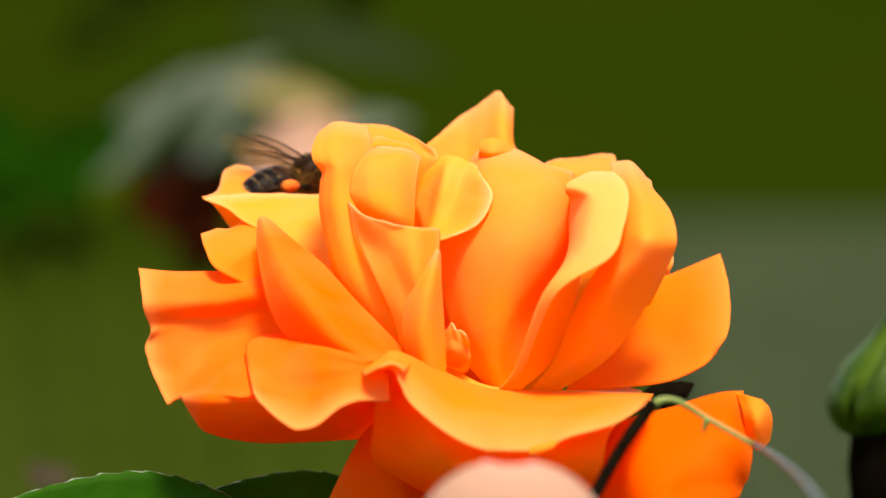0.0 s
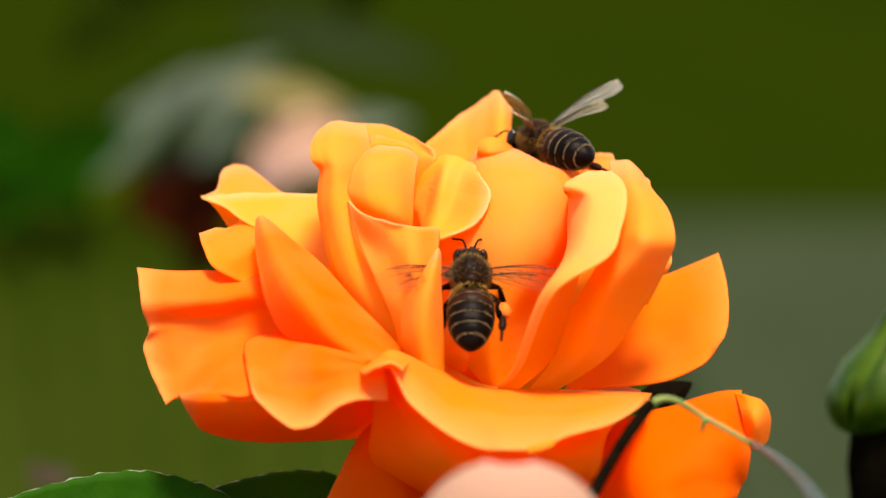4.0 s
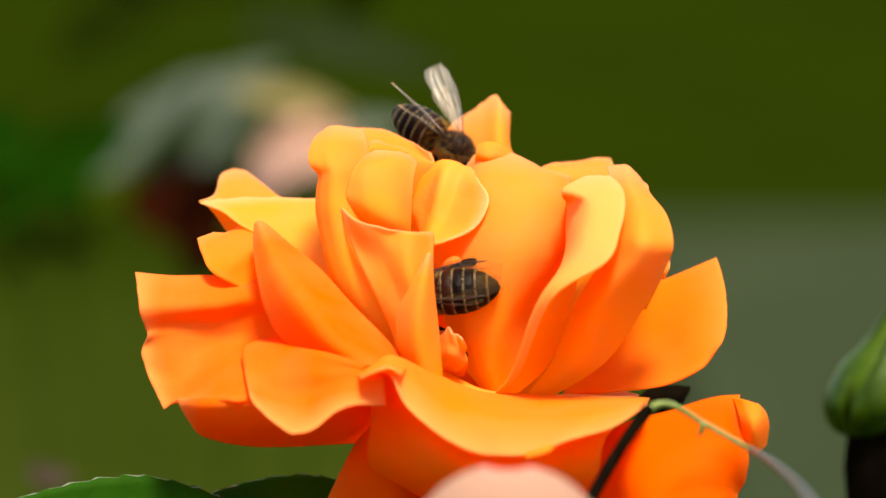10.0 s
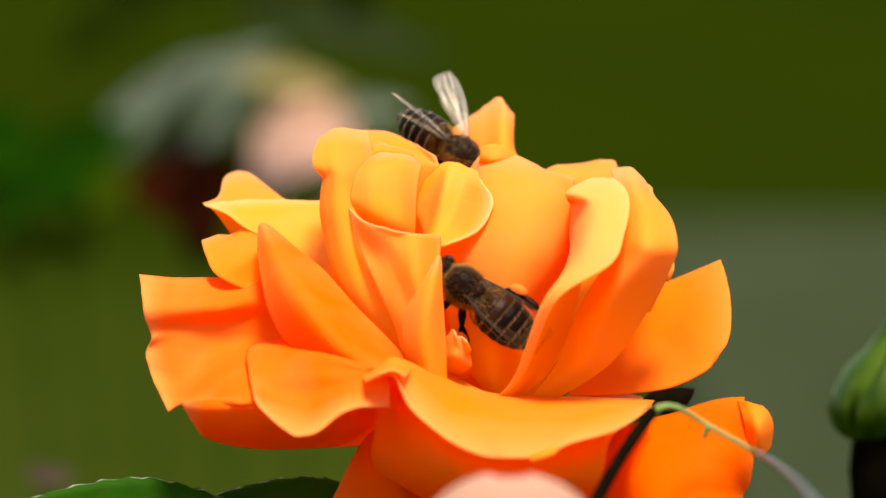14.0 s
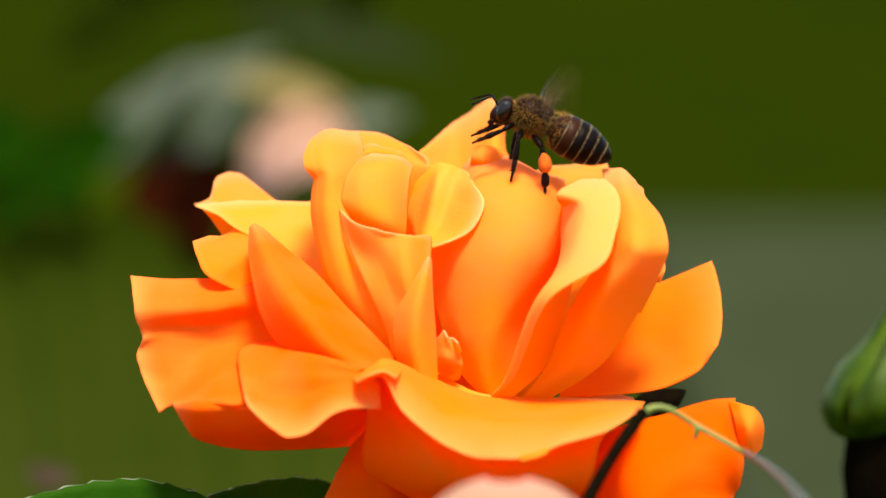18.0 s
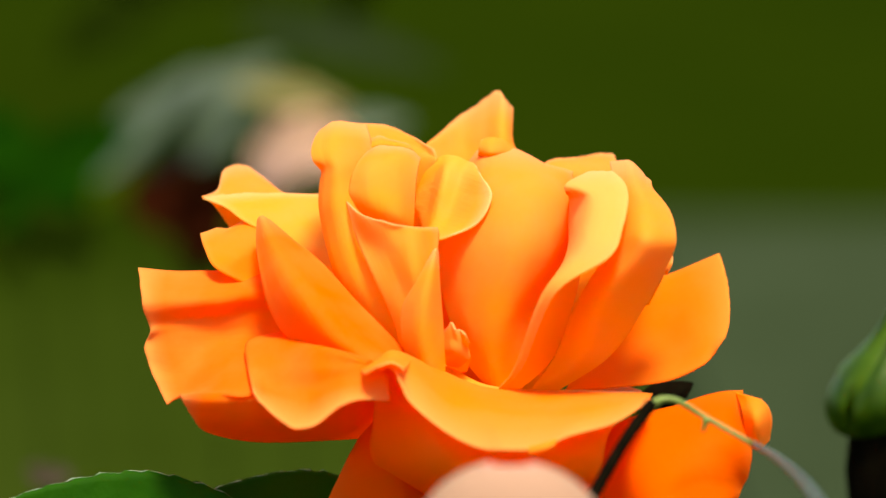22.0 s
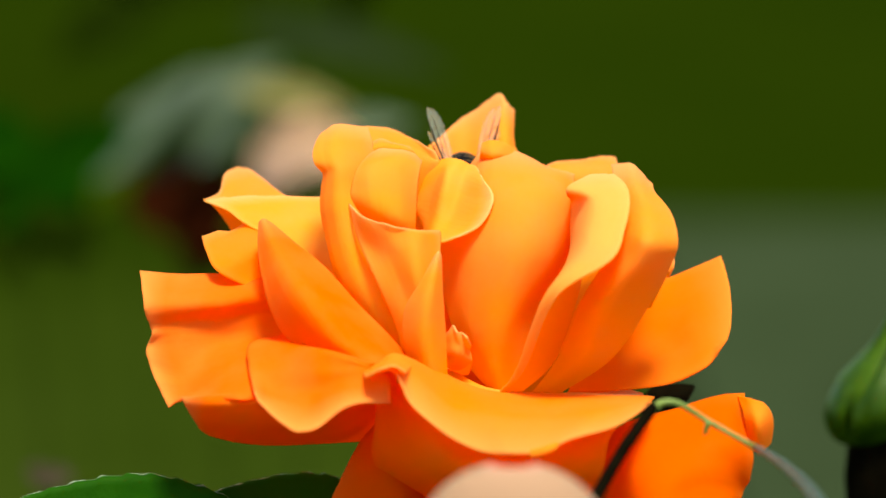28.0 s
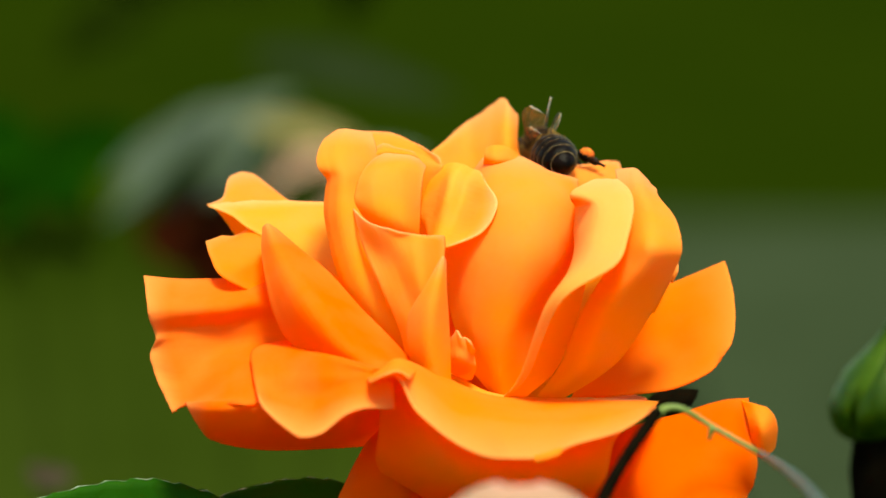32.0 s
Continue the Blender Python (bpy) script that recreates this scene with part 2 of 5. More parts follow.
def sheet_object(name, grid, thick, material, parent, label="", other=None):
    verts, faces, along, across = sheet(grid, thick)
    me = bpy.data.meshes.new(name)
    me.from_pydata(verts, [], faces)
    margin = [1 - (1 - min(1.0, min(1 - a, b, 1 - b) / 0.11)) * a * a for a, b in zip(along, across)]
    for key, values in (("along", along), ("across", across), ("margin", margin)):
        me.attributes.new(key, "FLOAT", "POINT").data.foreach_set("value", values)
    for poly in me.polygons:
        poly.use_smooth = True
    me.materials.append(material)
    if other:
        # the two faces of the sheet alternate, its edge comes last
        me.materials.append(other)
        cells = 2 * (len(grid) - 1) * (len(grid[0]) - 1)
        me.polygons.foreach_set("material_index", [k % 2 if k < cells else 0 for k in range(len(faces))])
    ob = new(name, me)
    ob.parent = parent
    if label:
        tagged(ob, label)
    return ob


# ---- ground ----
def ground():
    bm = bmesh.new()
    bmesh.ops.create_grid(bm, x_segments=40, y_segments=40, size=1)
    for v in bm.verts:
        # finer near the middle, out to the horizon
        v.co.x = math.copysign(abs(v.co.x) ** 4, v.co.x) * 2000
        v.co.y = math.copysign(abs(v.co.y) ** 4, v.co.y) * 2000
        v.co.z = 0.02 * noise.noise(v.co * 0.7) if v.co.length < 30 else 0
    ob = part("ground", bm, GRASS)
    tagged(ob, "mown green lawn far behind the rose", "lawn", kind="structure")
    bm = bmesh.new()
    bmesh.ops.create_cube(bm, size=1, matrix=Matrix.Translation((1.75, 2.0, 0.03)) @ Matrix.Diagonal((2.9, 10.0, 0.08, 1)))
    bmesh.ops.bevel(bm, geom=bm.edges[:], offset=0.02, segments=2, affect="EDGES")
    ob = part("path", bm, PATH, smooth=False)
    tagged(ob, "grey-green mossy gravel path beside the lawn", "path", kind="structure")


ground()

# ---- the orange rose ----
ORIGIN = (0.004, 0.4409, 0.9211)
rose = thing("rose", ORIGIN, "fully open orange garden rose with ruffled petals", "rose")
petals = []


def petal(rows, inside, outside, parent=None, name="petal", ruffle=0.25):
    """A petal lofted through cross rows from its claw to its rim, in mm from the rose's base."""
    lines = [[Vector(q) * 0.001 for q in row] for row in rows]
    foot = sum(lines[0], Vector()) / len(lines[0])
    reach = (sum(lines[-1], Vector()) / len(lines[-1]) - foot).length
    nu, nv = 56, 48
    step = min(1.6, sum((b - a).length for a, b in zip(lines[-1], lines[-1][1:])) / 0.016)
    cross = [[spline(line, j / (nv - 1)) for j in range(nv)] for line in lines]
    seed = Vector((len(petals) * 7.3, 1.7, 4.1))
    grid = []
    for i in range(nu):
        u = i / (nu - 1)
        row = []
        for j in range(nv):
            q = spline([c[j] for c in cross], u)
            w = noise.noise(q * 90 + seed) * ruffle + noise.noise(q * 260 + seed) * ruffle * 0.3
            nick = noise.noise(Vector((j * 0.17 * step, 0, 0)) + seed) + 0.5 * noise.noise(Vector((j * 0.45 * step, 3, 0)) + seed)
            q = q + (q - foot) * 0.008 * nick * u ** 6
            w += 0.5 * noise.noise(Vector((j * 0.10 * step, u * 2, 5)) + seed) * u ** 3 * ruffle * 2.4
            w += noise.noise(Vector((j * 0.12 * step, u * 1.3, 17)) + seed) * 0.30 * math.sin(math.pi * min(u, 0.75)) * ruffle * 4 * min(1.0, (reach / 0.030) ** 2)
            row.append(q - foot + Vector((0.25, -0.9, 0.35)) * w * 0.001 * (0.3 + 0.7 * u))
        grid.append(row)
    ob = sheet_object(name, grid, 0.00028, inside, parent or rose, other=outside)
    ob.location = foot
    petals.append(ob)
    return ob


def rose_petals():
    """All petals of the bloom; gives back those that the bee pushes aside."""
    petal([[(-3, 9, 8.3), (2.5, 9, 8.3)],
           [(-6.5, 15, 22.5), (-1.8, 17, 21.6), (1.2, 15.5, 22.1), (3.4, 15, 22.5), (4.6, 16, 22.2)],
           [(-5.9, 18, 25.8), (-2.4, 21, 25.8), (0.3, 20, 26.3), (2.5, 17.5, 26.6), (3.6, 20, 26.3)],
           [(-5.7, 19, 25.9), (-2.6, 24, 28.2), (0.1, 25, 29.9), (2, 25, 31.2), (2.7, 23.5, 30.4), (3.7, 24, 29.5)]], INNER_PETAL, INNER_PETAL)
    petal([[(3.1, 7, 3.8), (6.8, 9, 3.4)],
           [(5.6, 10.6, 17.9), (9.3, 11, 19.1), (12.9, 10, 19.3)],
           [(6.4, 11, 23.6), (9.1, 12, 24), (11.9, 12, 24.1), (14.6, 10, 24)],
           [(6.6, 14, 24.3), (8.7, 17, 24.6), (11.2, 19, 24.6), (13.2, 20, 24.8), (14.7, 20, 24.8), (14.8, 16, 24.5)]], INNER_PETAL, INNER_PETAL)
    petal([[(0.9, -5, 2.9), (1.7, -6, 2.9), (2.8, -5, 2.6)],
           [(-1.6, -4, 5.7), (1.1, -7, 6.1), (4.6, -4, 5.4)],
           [(-3.5, -3, 10.4), (-1.1, -6.4, 10.9), (2.8, -7.4, 11.1), (6.9, -1, 10.7)],
           [(-5, 2, 16.3), (-1.4, -5, 17.6), (3.6, -7.5, 18.2), (7.8, -4.5, 17.8), (10, 2, 16.9)],
           [(-4.6, 6, 21.5), (-0.5, -2, 22.8), (4, -4, 23.4), (8, -1.5, 22.8), (10.4, 5, 21.8)],
           [(-1.8, 8, 24.6), (0.5, 3, 25.7), (4.1, 1.5, 25.5), (7.4, 3.5, 24.8), (9.9, 8, 23.7)],
           [(-0.3, 9, 26.4), (1, 7, 26.8), (3.4, 7, 27), (7, 8.5, 25.1), (10, 10, 24.1)]], INNER_PETAL, INNER_PETAL)
    petal([[(-0.3, 6.8, 26), (1.4, 5.8, 25.8), (3.7, 6.2, 25.9)],
           [(-0.2, 5, 27), (1, 4, 26.8), (2.3, 4.8, 26.8), (3.7, 6.6, 26.5)],
           [(-0, 6, 27.8), (1, 5.4, 28.1), (2.3, 6.2, 27.8), (3.4, 8, 26.9)],
           [(0.3, 8, 27.5), (1.1, 7.5, 27.7), (2.1, 8.2, 27.4), (3.2, 9.4, 26.6)]], INNER_PETAL, INNER_PETAL, ruffle=0.08)
    petal([[(-6.4, 4, 19.5), (-7, 5.5, 20.9), (-6.7, 6.5, 22.6), (-6, 7, 24.2), (-4.8, 8, 25.6)],
           [(-6, 0.5, 19), (-5.6, 2.5, 21.2), (-5, 4, 23.6), (-4.3, 5, 25.3), (-3.7, 6.5, 26.2)],
           [(-5.6, -3, 18.8), (-4.8, -1.2, 20.8), (-4.1, 0.5, 23.4), (-3.5, 2.5, 25.3), (-2.4, 5, 26.2)],
           [(-5, -5.2, 18.7), (-3.4, -2.4, 20.2), (-2.5, -0, 22.6), (-1.9, 2.5, 24.7), (-1.4, 5, 25.7)],
           [(-4.2, -6, 18.9), (-1.8, -4.9, 20.1), (-0.5, -3, 22.4), (-0.4, -0, 24.5), (-0.7, 4, 25.6)],
           [(-2.8, -6.4, 19.5), (-0.3, -5.6, 20.6), (1, -4, 23), (0.2, -1.2, 24.5), (-0.6, 2.5, 25.4)]], YELLOW_PETAL, YELLOW_PETAL, ruffle=0.5)
    petal([[(-11.7, -5, 18.7), (-9.6, -6, 18.7), (-7.3, -5, 18.6)],
           [(-13.6, -6.2, 23), (-11.2, -8.2, 22.4), (-8.8, -8, 21.7), (-7.1, -5.2, 20.7)],
           [(-13.7, -5.6, 24.7), (-11.6, -7, 25.1), (-9, -6.4, 24.9), (-6.9, -4, 23.9)],
           [(-13, -4, 26.5), (-11.2, -4.4, 27), (-8.8, -3.6, 27), (-6.6, -1.6, 26)],
           [(-11.9, -0.5, 27.5), (-10.7, -0, 28), (-9, 0.4, 27.8), (-7.4, 1.4, 27.4), (-6.3, 2, 26.5)]], INNER_PETAL, INNER_PETAL, ruffle=0.45)
    outer_flap = petal([[(-8.3, -12, 7.1), (-6.9, -13, 6.9), (-5.3, -13, 6.9), (-4.1, -11.5, 6.7)],
           [(-9, -11.5, 10.8), (-7.5, -13, 11.1), (-5.8, -13, 11.1), (-4.3, -11.5, 10.8)],
           [(-11.1, -11, 15.5), (-8.7, -11.8, 15.3), (-6.6, -13.2, 15.5), (-4.5, -11, 15.2)],
           [(-12.7, -9.6, 18.9), (-9.9, -10.8, 18.4), (-7, -12.2, 18.5), (-4.5, -9, 17.9)],
           [(-13.5, -8.4, 21.6), (-11.8, -10.4, 21.1), (-9.2, -11, 20.6), (-6.5, -10.6, 20.3), (-4.4, -5.5, 19.3)],
           [(-13.9, -7, 23.1), (-12.5, -10, 22.2), (-9.6, -11.2, 21.4), (-6.8, -10, 20.7), (-4.5, -4, 19.9)]], INNER_PETAL, INNER_PETAL, ruffle=0.3)
    narrow_flap = petal([[(-7.1, -13.5, 6.4), (-5.5, -15, 6.3), (-3.8, -13, 5.8)],
           [(-8.2, -13.4, 9.7), (-6, -15.6, 10), (-3.9, -13.2, 9.6)],
           [(-8.1, -13.2, 12.9), (-5.9, -15.4, 13.2), (-4.1, -13.2, 12.9)],
           [(-6.5, -13.6, 15.8), (-5.3, -14.4, 16), (-4.3, -13, 15.8)],
           [(-4.9, -12.6, 18.4), (-4.6, -12.6, 18.9), (-4.4, -12.2, 18.5)]], INNER_PETAL, INNER_PETAL, ruffle=0.12)
    petal([[(-10.6, -9, 8.8), (-8.2, -10.5, 8.4)],
           [(-14.9, -7.3, 14.6), (-14.2, -8.4, 14.9), (-12.7, -9.4, 15.2), (-9.9, -9.6, 14.8)],
           [(-16.8, -4.5, 21.1), (-16.1, -6, 21.4), (-14.6, -7.4, 21.7), (-11.2, -6.5, 21.3)],
           [(-16.9, -3.6, 24.2), (-16.1, -5, 24.6), (-14.6, -6, 24.8), (-11.2, -3, 24.3)],
           [(-16.7, -3.4, 25.7), (-16, -4.6, 26.1), (-14.5, -5.2, 26.3), (-11.2, -1, 25.8)],
           [(-17.6, -3.8, 26.9), (-16.5, -4.2, 27.1), (-14.8, -4.2, 27.4), (-11.3, -0, 26.8)],
           [(-17.8, -2.6, 28), (-16.8, -2.8, 28.2), (-14.9, -2.6, 28.4), (-11.5, 1, 27.7)],
           [(-17.3, -0.3, 29.3), (-16.5, -0.4, 29.4), (-14.9, -0.4, 29.6), (-11.8, 2, 28.8)],
           [(-16.5, 3, 29.7), (-15.8, 3, 30.1), (-14.6, 3.2, 30.2), (-12.2, 4.5, 29.6)]], INNER_PETAL, INNER_PETAL, ruffle=0.2)
    petal([[(-12.7, 6.8, 12.3), (-6.6, 6.8, 12.3)],
           [(-14.5, 6.5, 24.6), (-9.7, 8.5, 24.4), (-4.9, 6.5, 24.6)],
           [(-14.7, 8, 27.9), (-12.2, 10.5, 28), (-9.2, 11.5, 27.5), (-6.7, 10, 26.7), (-4.6, 7, 25.6)],
           [(-14.6, 10, 28.9), (-12.3, 13, 28.9), (-9.7, 14, 28.4), (-7.6, 12, 27.8), (-5, 8, 26.8)]], INNER_PETAL, INNER_PETAL, ruffle=0.15)
    petal([[(-10.9, 4.5, 17.6), (-7.8, 4.5, 17.6)],
           [(-12.6, 4, 24.5), (-9.7, 5, 24.4), (-6.7, 5, 24.4)],
           [(-12.6, 0.5, 26.3), (-11, 2, 26.8), (-9.1, 2.5, 26.9), (-6.8, 4, 26.4)],
           [(-13, -1.5, 27.5), (-11.9, 0.5, 27.8), (-10.8, 1.5, 28.1), (-9.2, 2.2, 27.9), (-7.4, 3.5, 27.4)],
           [(-12.8, 0.5, 27.8), (-11.9, 3, 28.2), (-10.9, 4.5, 28.5), (-9.6, 5, 28), (-7.7, 5.5, 27.5)]], INNER_PETAL, INNER_PETAL, ruffle=0.12)
    petal([[(-9, -7, 7.9), (-8.2, -5, 8)],
           [(-15, -2, 12.9), (-12.7, -0, 13.5), (-9.7, 2, 14.4)],
           [(-21.1, 1, 17.5), (-17.6, 4, 17.8), (-12.8, 6, 18.7)],
           [(-25.4, 4, 19.6), (-22.7, 6, 19.7), (-17.7, 8, 20), (-12.8, 9, 20.2)],
           [(-27.3, 6, 20.7), (-24.9, 8, 20.8), (-21.4, 9.5, 20.9), (-17.1, 10.5, 20.8), (-12.9, 11, 20.8)],
           [(-29.9, 8, 21.5), (-27.5, 10, 21.5), (-22.7, 11.5, 21.5), (-17.2, 12.5, 21.2), (-12.9, 12.5, 21.3)]], YELLOW_PETAL, YELLOW_PETAL, ruffle=0.12)
    petal([[(-22.6, 11.6, 10.4), (-15.2, 11.6, 10.4)],
           [(-28.1, 9.5, 19.6), (-25.6, 12, 20), (-20.8, 14, 20.2)],
           [(-30, 10, 21.3), (-28.6, 13.5, 21.6), (-28.1, 17.5, 23.2), (-26.6, 20.5, 23.5), (-24.7, 20.3, 22.9), (-21.4, 17, 20.6)]], MID_PETAL, INNER_PETAL)
    petal([[(-13.7, -4.9, 8.1), (-11.3, -4.9, 8.1)],
           [(-22.7, -4, 12.9), (-21, -0, 14.7), (-18.6, 2, 15.4)],
           [(-27.6, -5, 15.6), (-25.7, -3, 16.6), (-23.7, -0.5, 17.4), (-21.5, -0, 17.6)],
           [(-29.1, -2, 17.4), (-27.3, 0.5, 18), (-24.7, 3, 18.8), (-21.8, 4, 18.4)],
           [(-29.8, 2, 18.4), (-28.4, 4.2, 18.6), (-26.9, 5.6, 18.5), (-25.3, 7.7, 19.2), (-23.5, 7.8, 19.7), (-21.1, 5.6, 18.6)]], MID_PETAL, MID_PETAL, ruffle=0.15)
    petal([[(-12.3, -22.5, 8.5), (-9.5, -19.5, 8.3), (-8, -12, 8.1)],
           [(-19.4, -13.5, 9.4), (-14.3, -18.8, 10.2), (-10.4, -12, 10.7)],
           [(-21.9, -11.5, 12.4), (-17.3, -16.5, 13.5), (-13.1, -10.5, 13.2)],
           [(-22.9, -9.5, 15.8), (-20, -12, 16.8), (-16.4, -7.5, 16.4)],
           [(-23.5, -5.5, 18.4), (-21.9, -7.2, 19.2), (-19.8, -4.5, 18.7)],
           [(-23.6, -1.5, 20.4), (-23.1, -2, 20.8), (-22.5, -1, 20.3)]], OUTER_PETAL, OUTER_PETAL, ruffle=0.3)
    petal([[(-14.8, -12, 6.2), (-13.6, -9, 7.3), (-12.5, -8, 8.1), (-10.2, -6, 8.5)],
           [(-22.9, -20, 4.9), (-22.4, -14.5, 6.9), (-22, -9.4, 8.1), (-22, -6.6, 9.1), (-21.9, -6, 11.1), (-21.7, -6, 13.2), (-21.3, -0, 14.6)],
           [(-26.2, -19.5, 4.7), (-26.6, -13.5, 6.1), (-26.6, -8.6, 7.6), (-27, -6.2, 8.8), (-27.4, -6, 10.6), (-27.5, -7, 12.8), (-26.9, -1.5, 14.9)],
           [(-31, -13.2, 3.4), (-30.8, -11, 4.3), (-31.4, -8.8, 6), (-32.1, -7, 8.5), (-32.5, -6.4, 10.2), (-32.3, -7.2, 12.5), (-32.1, -2, 15)],
           [(-32.6, -12.5, 2.5), (-33.6, -10.4, 4.2), (-34.8, -8.2, 6.4), (-35.2, -6.4, 8), (-34.6, -7, 9.6), (-35.3, -7.6, 12.3), (-35.9, -3, 15.5)]], OUTER_PETAL, OUTER_PETAL, ruffle=0.6)
    petal([[(-8.9, -12, 4.1), (-9, -9.7, 2.9), (-9.6, 1.6, -3.3)],
           [(-14.7, -18, 5.2), (-14.6, -17.6, 3.6), (-14.7, -14, 1), (-14.9, -5.4, -2.4)],
           [(-22, -19.6, 5.3), (-22.3, -20.2, 4.1), (-22.6, -17.9, 1.5), (-23.1, -8.4, -2.1)],
           [(-27.3, -18, 4.9), (-27.6, -18.6, 3.8), (-27.9, -16.2, 1.8), (-28.3, -11.5, -0.5)],
           [(-31.2, -13, 3.7), (-30.7, -14, 3.2), (-30.3, -13.4, 2.3), (-29.8, -12, 1.2)]], OUTER_PETAL, DEEP_PETAL)
    petal([[(-19.7, -6, 9.3), (-9.5, -18, 8.1)],
           [(-24.1, -10, 8.9), (-19.4, -14, 9.4), (-15.2, -20, 9.4), (-11.7, -23, 8.7)],
           [(-24.1, -15.5, 7.4), (-20.4, -17.5, 7.4), (-16.3, -21.5, 8), (-12.2, -23.4, 8.4), (-9.8, -24.2, 8)],
           [(-23.5, -20, 6.2), (-21.6, -19.8, 5.6), (-19, -22, 5.3), (-17.1, -23, 5.6), (-14.5, -24, 6.8), (-12.2, -24.6, 7.2), (-9.5, -25, 6.5)],
           [(-23, -24, 6), (-22.1, -26, 5.1), (-20, -28.5, 3.7), (-18.6, -29.5, 3.1), (-16.6, -29, 3.5), (-14.3, -27.5, 5), (-12.2, -26.5, 5.5), (-9.4, -25, 5.1)]], OUTER_PETAL, OUTER_PETAL, ruffle=0.4)
    petal([[(-4.2, -5.4, -9.9), (6.5, -5.4, -9.9)],
           [(-10.9, -14.6, -3.3), (-4.2, -24, -3.3), (2.6, -26, -3.4), (11.3, -20.7, -3.9)],
           [(-11.1, -17.9, 2), (-4.2, -23.8, 3.1), (13, -20, 1.3)],
           [(-10.5, -19.1, 8), (-8.9, -18, 8.7), (-4.9, -13.3, 6.4), (-0.1, -11.5, 4.2), (5.7, -11.6, 3.7), (17.5, -9.7, 3)],
           [(-11.1, -22.1, 8.1), (-9, -23, 8.9), (-6.6, -23.2, 7.3), (-3.1, -25, 4.9), (1.5, -26.5, 4.1), (7, -25, 3.8), (11.7, -23.7, 4.3), (17.3, -13.6, 3.5)],
           [(-11.3, -23.2, 7.6), (-9.1, -26.1, 8.6), (-7.3, -28.4, 5.7), (-4.2, -30.8, 3.4), (-0.8, -32, 1.8), (2.4, -32.6, 1.5), (5.8, -32.1, 1.6), (8.1, -31.2, 2.6), (12.9, -26.8, 3.1), (17.2, -17.6, 4)]], MID_PETAL, DEEP_PETAL, ruffle=0.4)
    petal([[(-7.3, -19, 8.2), (-9.1, -19, 8.7), (-10.9, -20, 8.3), (-12.2, -20.5, 7.6)],
           [(-7.5, -23.5, 8.5), (-9.1, -24, 9.2), (-10.7, -24.5, 8.9), (-12.2, -24, 8)],
           [(-7.9, -27, 8.6), (-9.1, -27.5, 9.4), (-10.5, -27.5, 9), (-11.9, -26.5, 8.1)]], MID_PETAL, MID_PETAL, ruffle=0.1)
    petal([[(4.3, -32.2, 1.7), (5.8, -32.6, 2.2), (7.2, -31.8, 2.5)],
           [(4.6, -33.2, 1.4), (5.7, -33.9, 1.9), (7, -33, 2.2)],
           [(5.1, -32.5, 1.5), (5.8, -33, 1.8), (6.6, -32.4, 2)]], MID_PETAL, MID_PETAL, ruffle=0.3)
    petal([[(-0, 4.2, 1.1), (3.1, 4.2, 1.1)],
           [(-4.2, -5.3, 5.7), (0.5, -7.6, 3.7), (6.5, -5.7, 2.8), (11.4, 0.3, 1.8)],
           [(-5.4, -11.3, 5.6), (0.5, -10.6, 3.7), (8.7, -10.6, 3.4), (16.5, -5.7, 2.7), (15.2, 4.3, 1.6)]], YELLOW_PETAL, YELLOW_PETAL)
    petal([[(-3, -1.2, -8.3), (-3, -1.5, -10.7)],
           [(-9.5, -6, 0.5), (-8.8, -14.4, -2.1), (-7.7, -15.2, -7.9)],
           [(-11.3, -8.1, 0), (-13, -9.4, -1.9), (-15, -10.9, -5.8), (-16.2, -11.2, -8.1)]], RED_PETAL, RED_PETAL)
    petal([[(8.8, -7.4, -9.5), (11.8, -7.9, -13)],
           [(13.2, -14.1, 0.2), (15.3, -20.7, -3.9), (16.9, -24.4, -8.3)],
           [(20.3, -11.8, 2.5), (21.1, -18.9, -1.3), (21.5, -22.1, -6.5)],
           [(24.4, -9.5, 3.3), (25.2, -16.5, 0.8), (25.1, -18, -3.6), (24.4, -20, -6.9)],
           [(27.1, -8.5, 3.3), (27.3, -13, 0), (27.2, -15, -3.9), (26.6, -15.5, -5.6), (25.2, -17.2, -7.5)]], RED_PETAL, RED_PETAL, ruffle=1.0)
    petal([[(26.5, -9, 3.2), (26.9, -13.5, 1.7), (27.4, -13.5, -1.5)],
           [(27.3, -12, 3.5), (28, -16, 1.8), (28.3, -15, -1.7)],
           [(28.3, -13, 3.3), (29, -14, 2.6), (29.4, -14, 1.2), (29.4, -13.5, -1.2)],
           [(28.8, -11, 2.9), (29.6, -11.5, 2.1), (29.9, -12, 0.8), (29.7, -12, -1.2)]], MID_PETAL, MID_PETAL, ruffle=0.25)
    petal([[(9, 0.3, 1.8), (10.3, 2.6, 3.8), (11.5, 4.8, 5.3)],
           [(13.5, -6.6, 3.3), (13.7, -1.4, 4.5), (13.4, 5, 6.5)],
           [(19.4, -6.5, 4), (18.5, -0, 7.3), (17.6, 5.8, 12.5)],
           [(23.2, -6, 5.6), (22.9, -2, 8.8), (22, 3.6, 11.6), (20.7, 8, 13.3)],
           [(24.4, -4, 6.4), (26.1, -2, 9), (26.4, 4, 12.9), (25.8, 9, 15.3)]], DEEP_PETAL, DEEP_PETAL, ruffle=0.15)
    petal([[(15.7, -6, 12), (17.5, -6, 12)],
           [(17.5, -8, 15.2), (18.3, -9, 15.6), (19, -9, 16)],
           [(18.7, -5, 17.4), (19.6, -7, 17.6), (19.8, -8, 16.9), (19.1, -8.5, 15.5)]], INNER_PETAL, INNER_PETAL, ruffle=0.1)
